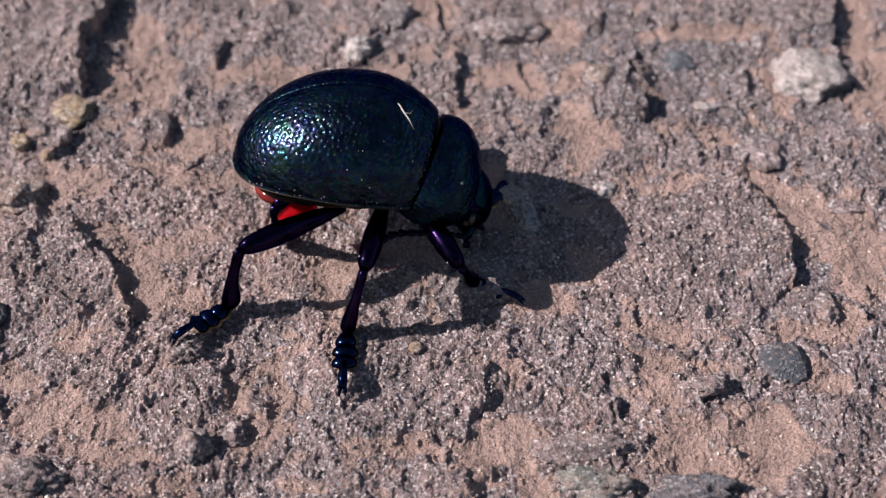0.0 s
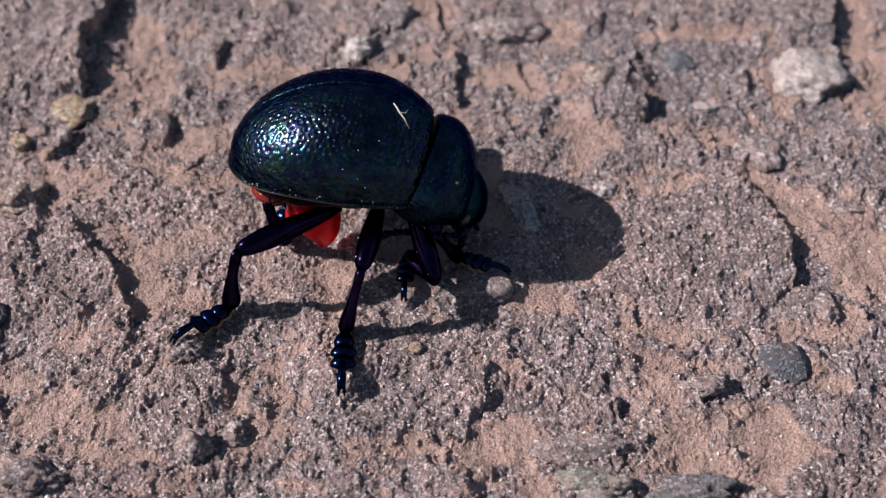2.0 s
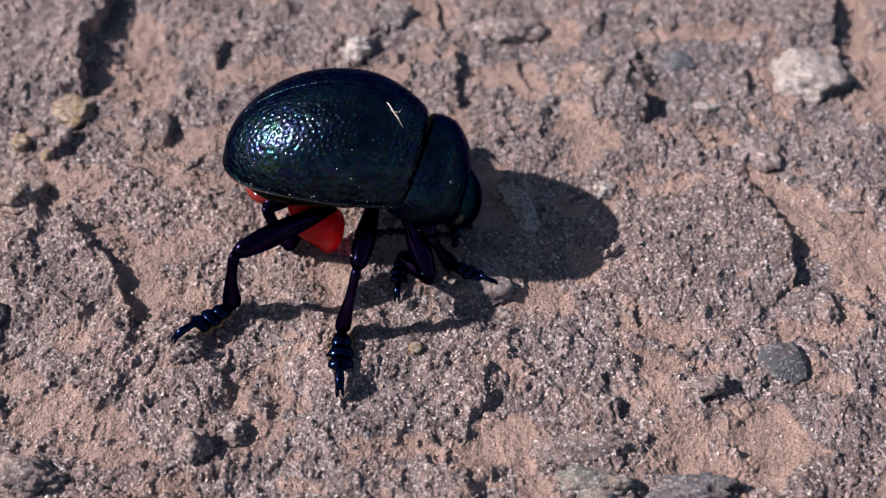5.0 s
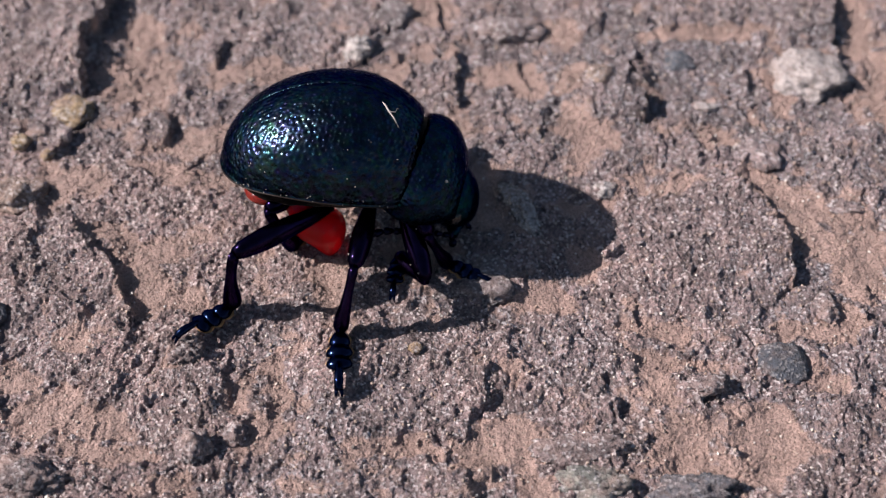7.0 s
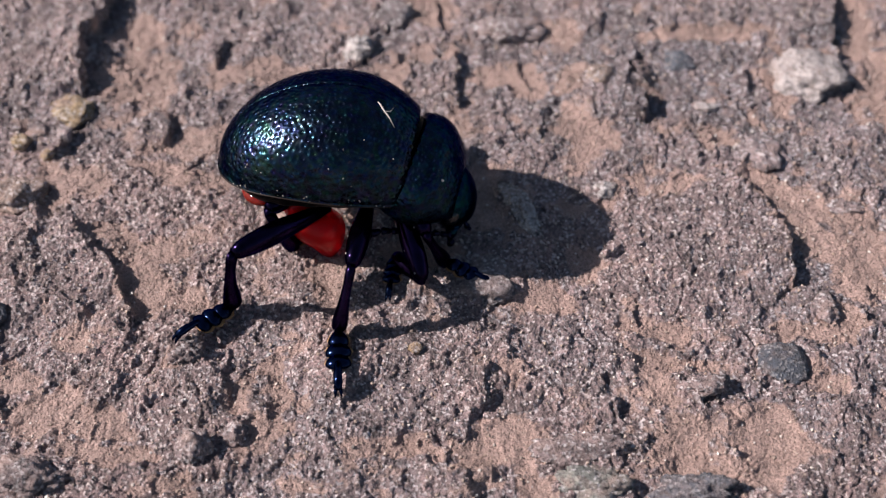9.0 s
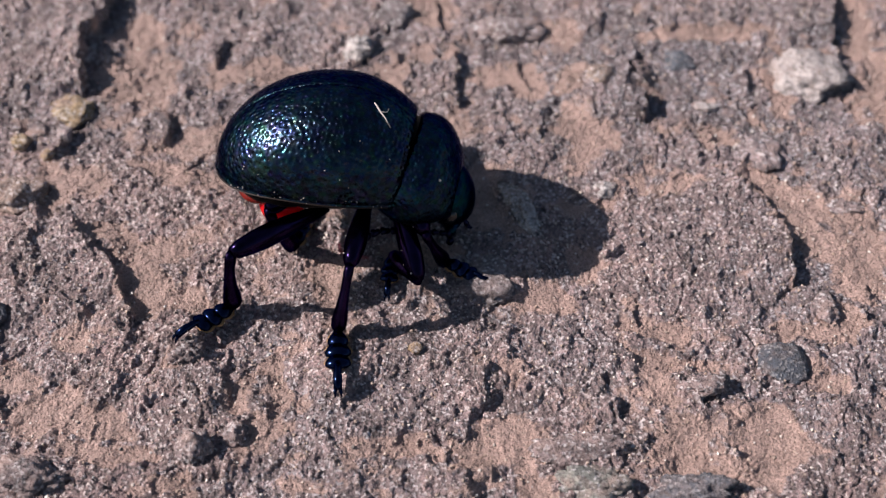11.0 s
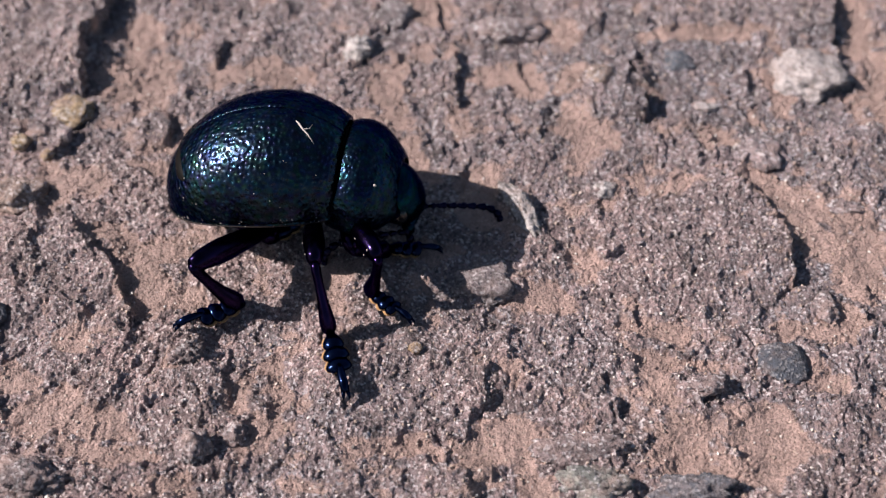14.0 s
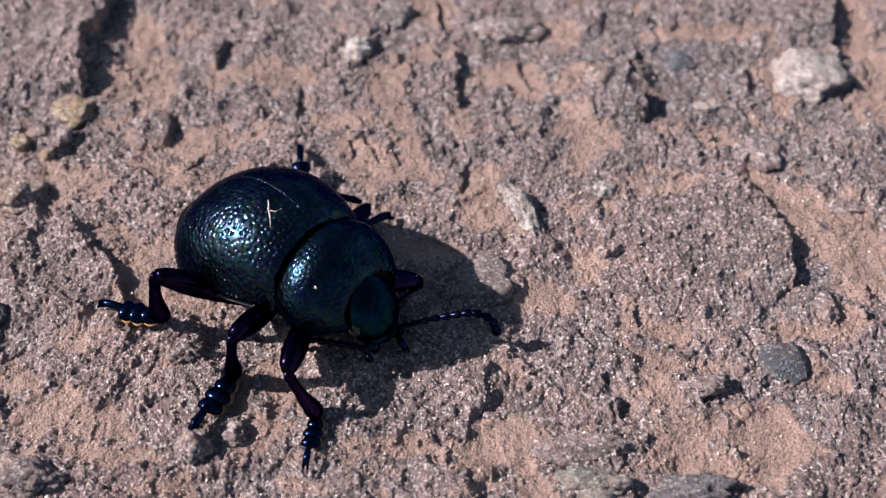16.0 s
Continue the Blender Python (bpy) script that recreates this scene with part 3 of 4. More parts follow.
def sand_grains(count=15000):
    """Loose sand grains over the rock, joined in one mesh."""
    rng = np.random.default_rng(7)
    x, y = rng.uniform(-34, 34, count), rng.uniform(-19, 27, count)
    z = ground_at(x, y)[0]
    size = 0.035 + 0.11 * rng.random(count) ** 4
    base = np.array([(1, 0, 0), (-1, 0, 0), (0, 1, 0), (0, -1, 0), (0, 0, 1), (0, 0, -1)], float)
    tri = np.array([(0, 2, 4), (2, 1, 4), (1, 3, 4), (3, 0, 4), (2, 0, 5), (1, 2, 5), (3, 1, 5), (0, 3, 5)])
    q = rng.normal(size=(count, 3, 3))
    q, _r = np.linalg.qr(q)
    pts = (base[None] * rng.uniform(0.6, 1.3, (count, 6, 1))) @ q * size[:, None, None]
    pts = pts + np.stack([x, y, z + size * 0.25], 1)[:, None]
    me = bpy.data.meshes.new("sand_grains")
    me.from_pydata((pts.reshape(-1, 3) * MM).tolist(), [], (tri[None] + 6 * np.arange(count)[:, None, None]).reshape(-1, 3).tolist())
    m, nt, lk, b = material("sand_grain")
    rand = nt.new("ShaderNodeNewGeometry").outputs["Random Per Island"]
    lk.new(ramp(nt, lk, rand, [(0.0, (0.10, 0.085, 0.08)), (0.4, (0.34, 0.25, 0.20)), (0.8, (0.42, 0.33, 0.28)), (1.0, (0.68, 0.64, 0.60))]), b.inputs["Base Color"])
    b.inputs["Roughness"].default_value = 0.45
    me.materials.append(m)
    return tagged(new("sand_grains", me), "loose pinkish and pale sand grains on the rock", "sand", kind="stuff")


sand_grains()


# ---- the beetle; its own space: x forward, y to its left, z up, in mm from the front of the wing cases ----
def part(name, bm, mat, parent, label="", smooth=True):
    me = bpy.data.meshes.new(name)
    bmesh.ops.recalc_face_normals(bm, faces=bm.faces)
    bmesh.ops.scale(bm, vec=(MM, MM, MM), verts=bm.verts)
    bm.to_mesh(me)
    bm.free()
    for p in me.polygons:
        p.use_smooth = smooth
    me.materials.append(mat)
    ob = new(name, me)
    ob.parent = parent
    return tagged(ob, label) if label else ob


def loft(rings, bm=None, caps=True):
    """A closed skin over rings of equally many points."""
    bm = bm or bmesh.new()
    rows = [[bm.verts.new(p) for p in ring] for ring in rings]
    n = len(rows[0])
    for a, b in zip(rows, rows[1:]):
        for k in range(n):
            bm.faces.new((a[k], a[(k + 1) % n], b[(k + 1) % n], b[k]))
    if caps:
        bm.faces.new(rows[0][::-1])
        bm.faces.new(rows[-1])
    return bm


def tube(path, radii, sides=14, bm=None, flat=1.0):
    """A round limb along a path of points; flat squeezes it across."""
    path = [Vector(p) for p in path]
    rings = []
    for i, p in enumerate(path):
        t = (path[min(i + 1, len(path) - 1)] - path[max(i - 1, 0)]).normalized()
        side = Vector((0, 1, 0)) if abs(t.y) < 0.9 else Vector((1, 0, 0))
        u = t.cross(side).normalized()
        w = t.cross(u).normalized()
        rings.append([p + (u * math.cos(a) + w * math.sin(a) * flat) * radii[i] for a in (2 * math.pi * k / sides for k in range(sides))])
    return loft(rings, bm)


def ball(cx, cy, cz, rx, ry, rz, bm=None, sub=3):
    bm = bm or bmesh.new()
    made = bmesh.ops.create_icosphere(bm, subdivisions=sub, radius=1.0)["verts"]
    for v in made:
        v.co = Vector((cx + v.co.x * rx, cy + v.co.y * ry, cz + v.co.z * rz))
    return bm


EL = 11.5   # length of the wing cases


def elytra_size(s):
    """Half width and height of the wing cases at s, 0 in front and 1 behind."""
    if s < 0.42:
        b = 5.0 * (1 - 0.23 * ((0.42 - s) / 0.42) ** 2)
    else:
        b = 5.0 * max(0.0, 1 - ((s - 0.42) / 0.58) ** 2.35) ** 0.5
    if s < 0.40:
        c = 5.05 * (1 - 0.31 * ((0.40 - s) / 0.40) ** 2)
    else:
        c = 5.05 * max(0.0, 1 - ((s - 0.40) / 0.60) ** 2.0) ** 0.5
    return b, c


def sag(s):
    """The wing cases bend down towards their tips."""
    return 2.2 * s ** 1.8


def elytra_point(s, a, out=0.0):
    b, c = elytra_size(s)
    x = -EL * s - out * max(0, s - 0.5)
    return Vector((x, (b + out) * math.sin(a), (c + out) * math.copysign(abs(math.cos(a)) ** 0.83, math.cos(a)) - sag(s)))


def margin_point(s, f, side):
    """The turned-down side of a wing case, f from 0 at its bend to 1 at its edge."""
    b = elytra_size(s)[0]
    y = b * (1 - 0.045 * f * f) + 0.13 * step(0.72, 0.95, f) * min(1.0, b)
    return (-EL * s, side * y, -(0.58 + 0.30 * step(0.55, 0.95, s)) * f - sag(s))


def elytron(side, parent):
    rings = []
    for i in range(49):
        s = 1 - (1 - i / 48) ** 1.8
        s = min(s, 0.9995)
        ring = []
        for k in range(34):
            p = elytra_point(s, radians(0.15 if k == 0 else 0.45 + 89.55 * (k - 1) / 32))
            p.z -= 0.025 if k == 0 else 0.0
            ring.append((p.x, side * p.y, p.z))
        ring += [margin_point(s, k / 9, side) for k in range(1, 10)]
        inner = [(x, y * 0.94 + side * 0.012, z * 0.94 - 0.05) for x, y, z in ring[::-1]]
        rings.append(ring + inner)
    case = part("elytron", loft(rings), M_ELYTRA, parent, "dark blue-green pitted wing case with metallic sheen")
    # tube added along the flared edge to imitate the line of sun on it
    edge = [margin_point(0.03 + 0.93 * i / 40, 1.0, side) for i in range(41)]
    part("wing_case_margin", tube(edge, [0.055] * 41, 8), M_MARGIN, case, "thin dark brown line added for the sunlit edge of the wing case")
    # dust caught on the lower side
    rnd = random.Random(5 + side)
    bm = bmesh.new()
    for _ in range(46):
        s = rnd.uniform(0.05, 0.9)
        p = Vector(margin_point(s, rnd.uniform(0.0, 0.9), side)) if rnd.random() < 0.6 else elytra_point(s, side * radians(rnd.uniform(40, 90)), 0.01)
        r = rnd.uniform(0.018, 0.05)
        ball(p.x, p.y, p.z, r, r * 0.8, r, bm, 1)
    part("dust", bm, M_FIBRE, case, "pale dust specks")
    return case


def pronotum_size(u):
    b = 3.60 + 0.62 * math.sin(math.pi * min(1, u * 1.05)) - 1.00 * u ** 2.4
    c = 3.34 + 0.45 * math.sin(math.pi * u) - 1.75 * u ** 2.0
    return b, c


def pronotum_point(u, a, out=0.0):
    b, c = pronotum_size(u)
    edge = 1 - 0.10 * max(0, 1 - u / 0.06) ** 2 - 0.07 * max(0, (u - 0.93) / 0.07) ** 2
    b, c = (b + out) * edge, (c + out) * edge
    bow = -0.35 * (1 - math.cos(a)) * (1 - 2 * u)
    return Vector((0.05 + 3.65 * u + bow, b * math.sin(a), c * math.cos(a)))


def build_beetle():
    root = new("beetle")
    tagged(root, "glossy blue-black leaf beetle with domed pitted wing cases on rock", "beetle")
    for side in (1, -1):
        elytron(side, root)
    rings = []
    for i in range(25):
        u = i / 24
        outer = [pronotum_point(u, radians(-118 + 236 * k / 56)) for k in range(57)]
        inner = [Vector((p.x, p.y * 0.93, p.z * 0.93)) for p in outer[::-1]]
        rings.append([tuple(p) for p in outer + inner])
    shield = part("pronotum", loft(rings), M_PRONOTUM, root, "smooth blue-black domed shield behind the head")
    # underside: a blunt box of a belly, hinged in front so that its rear can sink
    rings = []
    for i in range(33):
        s = 0.02 + 0.905 * math.sin(0.5 * math.pi * i / 32)
        b, c = elytra_size(s)
        k = max(0.06, 1 - (s / 0.93) ** 22) ** 0.5
        low, high = (1.4 - 0.3 * max(0, 0.4 - s)) * k, 1.3 * k
        ring = []
        for n in range(48):
            a = 2 * math.pi * n / 48
            y, z = math.copysign(abs(math.cos(a)) ** 0.62, math.cos(a)), math.copysign(abs(math.sin(a)) ** 0.72, math.sin(a))
            fold = 1 + 0.010 * math.sin(s * 44)
            ring.append((-EL * s, min(b * 0.925, 4.5) * y * k * fold, (high if z > 0 else low * fold) * z))
        rings.append(ring)
    abdomen = part("abdomen", loft(rings), M_BELLY, root, "black jointed belly")
    rings = []
    for i in range(17):
        u = i / 16
        b, c = pronotum_size(u)
        rings.append([(-0.4 + 4.15 * u, b * 0.90 * math.cos(a), (c * 0.90 if math.sin(a) > 0 else 2.3 - 0.5 * u) * math.sin(a) - 0.1) for a in (2 * math.pi * k / 32 for k in range(32))])
    part("thorax", loft(rings), M_BELLY, shield, "black underside of the thorax")
    rim = []
    for i in range(25):
        a = radians(-80 + 160 * i / 24)
        rim.append((-EL * 0.80 - 1.0 * math.cos(a), 2.5 * math.sin(a), -1.18 + 0.15 * math.cos(a)))
    part("abdomen_rim", tube(rim, [0.30 + 0.12 * math.sin(i * 2.1) for i in range(25)], 10), M_RIM, abdomen, "red-brown edge of the belly")
    # head
    bm = bmesh.new()
    bmesh.ops.create_icosphere(bm, subdivisions=5, radius=1.0)
    for v in bm.verts:
        d = v.co.copy()
        x, y, z = d.x * 2.35, d.y * 2.00 * (1 - 0.28 * max(0, d.x) ** 2), d.z * 1.60
        if d.x > 0.2 and d.z > -0.3:
            z -= 0.28 * step(0.55, 0.75, d.x)
        v.co = Vector((x, y, z))
    bmesh.ops.rotate(bm, verts=bm.verts, cent=(0, 0, 0), matrix=Matrix.Rotation(radians(60), 3, 'Y'))
    bmesh.ops.translate(bm, verts=bm.verts, vec=(3.85, 0, -0.75))
    part("head", bm, M_HEAD, shield, "blue-black rounded head bent downward")
    for side in (1, -1):
        part("eye", ball(4.25, side * 1.78, -1.00, 0.45, 0.28, 0.58), M_EYE, shield, "black oval eye")
        part("mandible", tube([(4.75, side * 0.95, -2.4), (4.95, side * 0.75, -2.9), (4.8, side * 0.25, -3.2)], [0.42, 0.36, 0.12], 10), M_HEAD, shield, "black curved jaw")
        bm = tube([(4.6, side * 1.15, -2.4), (4.95, side * 1.45, -2.85)], [0.14, 0.18], 8)
        ball(5.1, side * 1.5, -3.05, 0.26, 0.24, 0.32, bm, 2)
        part("palp", bm, M_ANTENNA, shield, "small black mouth feeler")
    part("labrum", ball(4.95, 0, -2.3, 0.45, 1.0, 0.42), M_HEAD, shield)
    # things stuck on the shell
    def on_elytra(s, a):
        return elytra_point(s, radians(a), 0.05)
    bm = tube([on_elytra(0.24, -12), on_elytra(0.222, -14), on_elytra(0.20, -17.5), on_elytra(0.165, -21.5), on_elytra(0.125, -28)], [0.035, 0.06, 0.065, 0.05, 0.02], 6)
    tube([on_elytra(0.195, -18), on_elytra(0.165, -16), on_elytra(0.155, -11)], [0.035, 0.045, 0.025], 6, bm)
    part("fibre", bm, M_FIBRE, root, "pale forked fibre stuck on the wing case")
    p = pronotum_point(0.64, radians(-48), 0.02)
    part("speck", ball(p.x, p.y, p.z, 0.11, 0.07, 0.10, None, 2), M_FIBRE, shield, "pale dust speck")
    return root, shield, abdomen


BEETLE, SHIELD, ABDOMEN = build_beetle()

# legs: hip (for the right side), lengths of femur and tibia
HIPS = {"hind": (-3.9, -2.4, -3.1), "mid": (-1.6, -1.7, -1.9), "fore": (0.6, -1.4, -1.6)}
BONES = {"hind": (7.2, 4.9), "mid": (6.0, 4.6), "fore": (5.6, 3.8)}


LOBES = ((0.72, 0.76, 0.74), (1.52, 0.95, 0.70), (2.30, 0.93, 0.68))   # place, half width and half length of the foot lobes


def build_leg(kind):
    """Femur, tibia and tarsus of one leg; each along its own x axis."""
    fl, tl = BONES[kind]
    n = 14
    path = [(fl * i / n, 0, 0.05 * math.sin(math.pi * i / n)) for i in range(n + 1)]
    prof = (0.30, 0.38, 0.46, 0.53, 0.59, 0.64, 0.69, 0.73, 0.76, 0.77, 0.76, 0.72, 0.66, 0.58, 0.36)
    fem = part("femur", tube(path, [r * 1.04 for r in prof], 18, None, 0.85), M_LEG, BEETLE, "violet-black thigh")
    bm = bmesh.new()
    for x, a in ((fl - 0.55, 0.5), (fl - 1.3, -0.9), (fl - 2.1, 0.2)):
        k = prof[int(x / fl * n)] * 1.02
        ball(x, -k * 0.85 * math.cos(a), k * math.sin(a), 0.07, 0.05, 0.06, bm, 1)
    part("dust", bm, M_FIBRE, fem, "pale dust specks")
    path = [(tl * i / n, 0, 0.20 * math.sin(math.pi * i / n)) for i in range(n + 1)]
    prof = (0.30, 0.38, 0.38, 0.36, 0.35, 0.36, 0.38, 0.41, 0.45, 0.49, 0.54, 0.59, 0.62, 0.62, 0.40)
    tib = part("tibia", tube(path, prof, 16, None, 0.8), M_LEG, BEETLE, "violet-black shin widening to the foot")
    bm = bmesh.new()
    for x, w, l in LOBES:
        ball(x, 0, -0.16, l * 0.85, w * 0.90, 0.12, bm, 2)
    tar = part("tarsus", bm, M_PAD, BEETLE, "foot with felted tan soles and glossy blue-black lobes")
    part("tarsal_joint", ball(0.05, 0, 0.05, 0.40, 0.30, 0.30, None, 2), M_TARSUS, tar)
    for x, w, l in LOBES:
        bm = ball(x, 0, 0.12, l, w, 0.42)
        for v in bm.verts:
            k = (v.co.x - x) / l
            v.co.y *= 0.74 + 0.40 * k
            v.co.z += 0.16 * k - 0.12 * (v.co.y / w) ** 2
        part("tarsal_segment", bm, M_TARSUS, tar, "glossy blue-black heart-shaped foot lobe")
    part("claw_segment", tube([(2.35, 0, 0.30), (2.9, 0, 0.48), (3.8, 0, 0.48), (4.40, 0, 0.30)], [0.15, 0.21, 0.28, 0.25], 10), M_TARSUS, tar)
    for side in (1, -1):
        part("claw", tube([(4.27, side * 0.11, 0.26), (4.55, side * 0.17, 0.12), (4.68, side * 0.17, -0.16)], [0.13, 0.10, 0.02], 8), M_TARSUS, tar)
    for ob in (tar, *tar.children):
        ob.data.transform(Matrix.Scale({"fore": 0.78, "mid": 1.04, "hind": 0.95}[kind], 4))
    return fem, tib, tar


LEGS = {side + kind: build_leg(kind) for side in ("right_", "left_") for kind in ("hind", "mid", "fore")}


def build_antenna():
    """Eleven bead-like segments along x, curling down at the tip."""
    pts, x, z = [], 0.0, 0.0
    lens = (0.85, 0.5, 0.75, 0.65, 0.65, 0.65, 0.65, 0.62, 0.60, 0.60, 0.8)
    ang = 12.0
    first = None
    for i, l in enumerate(lens):
        ang -= 2.0 if i < 7 else 22.0
        dx, dz = math.cos(radians(ang)), math.sin(radians(ang))
        w = 0.17 + 0.010 * i
        bm = tube([(x + dx * l * f, 0, z + dz * l * f) for f in (0.0, 0.15, 0.45, 0.75, 0.93, 1.0)], [0.10, w * 0.75, w * 0.9, w * 1.15, w * 1.0, 0.08], 10)
        if first is None:
            first = part("antenna", bm, M_ANTENNA, BEETLE, "black beaded feeler")
        else:
            part("antenna_segment", bm, M_ANTENNA, first)
        x, z = x + dx * l, z + dz * l
    return first


ANTENNAE = {"right_": build_antenna(), "left_": build_antenna()}


def build_red():
    """Red fluid and membrane under the tip of the belly, in pieces that swell and draw in."""
    a = ball(0, 0, 0, 1.6, 1.9, 0.75, None, 4)
    base = part("red_membrane", a, M_MEMBRANE, BEETLE, "wet dark red swollen membrane under the belly tip")
    drop = ball(0, 0, 0, 1.45, 1.30, 1.12, None, 5)
    for v in drop.verts:
        v.co.z -= 0.12 * math.cos(v.co.x * 1.1)
    d = part("red_drop", drop, M_RED, BEETLE, "glossy bright red drop of fluid")
    tip = ball(0, 0, 0, 1.95, 1.40, 1.50, None, 5)
    for v in tip.verts:
        n = (v.co - Vector((1.75, 0.0, -0.55))).length
        v.co += Vector((0.34, -0.1, -0.26)) * math.exp(-(n / 0.85) ** 2)
        v.co.z += 0.16 * math.sin(v.co.x * 1.7 + 0.6)
    e = part("red_drop", tip, M_RED, BEETLE, "hanging red drop of fluid")
    return base, d, e


RED = build_red()


# ---- motion ----
def glide(rows, t):
    """Monotone cubic through rows of (t, values...)."""
    rows = np.array(rows, float)
    x, v = rows[:, 0], rows[:, 1:]
    if t <= x[0]:
        return v[0]
    if t >= x[-1]:
        return v[-1]
    h = np.diff(x)[:, None]
    d = np.diff(v, axis=0) / h
    m = np.zeros_like(v)
    for i in range(1, len(x) - 1):
        same = d[i - 1] * d[i] > 0
        w1, w2 = 2 * h[i] + h[i - 1], h[i] + 2 * h[i - 1]
        with np.errstate(divide='ignore', invalid='ignore'):
            hm = (w1 + w2) / (w1 / d[i - 1] + w2 / d[i])
        m[i] = np.where(same, hm, 0)
    m[-1] = d[-1]
    m[0] = d[0]
    i = min(int(np.searchsorted(x, t, 'right')) - 1, len(x) - 2)
    s = (t - x[i]) / h[i, 0]
    return ((2 * s ** 3 - 3 * s ** 2 + 1) * v[i] + (s ** 3 - 2 * s ** 2 + s) * h[i] * m[i]
            + (-2 * s ** 3 + 3 * s ** 2) * v[i + 1] + (s ** 3 - s ** 2) * h[i] * m[i + 1])


# body: seconds, place in mm, turn, nose-down pitch and roll in degrees
BODY = [
    (0.0, -1.36, 2.00, 5.80, -7.5, 16.5, -10.65), (4.0, -1.90, 2.09, 5.80, -7.0, 16.5, -10.7), (9.0, -2.38, 2.20, 5.75, -7.5, 14.5, -10.75),
    (12.5, -2.80, 2.25, 5.77, -7.0, 13.5, -9.25), (13.0, -3.44, 2.50, 5.51, -5.5, 14.0, -10.0), (13.5, -4.99, 2.98, 5.16, -5.9, 12.2, -10.5),
    (14.0, -6.36, 2.30, 4.72, -7.8, 3.0, -6.5), (14.5, -7.15, 1.37, 4.52, -11.8, -2.3, -10.0), (15.0, -8.65, 1.45, 4.60, -15.9, -11.2, -6.0),
    (15.1, -10.3, 0.65, 5.00, -18.0, -18.8, 1.0), (15.3, -9.55, 0.07, 5.05, -22.5, -18.2, -3.5), (15.5, -8.10, -1.65, 4.38, -25.1, -14.0, -5.5),
    (16.0, -7.40, -5.20, 4.10, -40.9, -8.4, -7.5),
]
# shield and head against the wing cases: seconds, turn, nose-down pitch
NECK = [(0.0, -3.4, 8.0), (4.0, -4.3, 9.0), (9.0, -4.8, 9.0), (12.5, -3.5, 7.5), (13.0, -2.0, 5.0), (13.5, -1.3, 6.5), (14.0, 0.0, 4.7), (14.5, 2.0, 5.3), (15.0, 4.1, 5.5), (15.1, 4.7, 5.5), (15.3, 4.6, 3.3), (15.5, 6.2, 3.1), (16.0, 4.2, 2.9)]
# belly: seconds, sinking (-) or lifting (+) of its rear in degrees
BELLY = [(0.0, -16.5), (11.8, -16.0), (13.2, -3), (14.0, 0), (14.8, 2), (15.1, 3), (15.5, 2), (16.0, 1)]
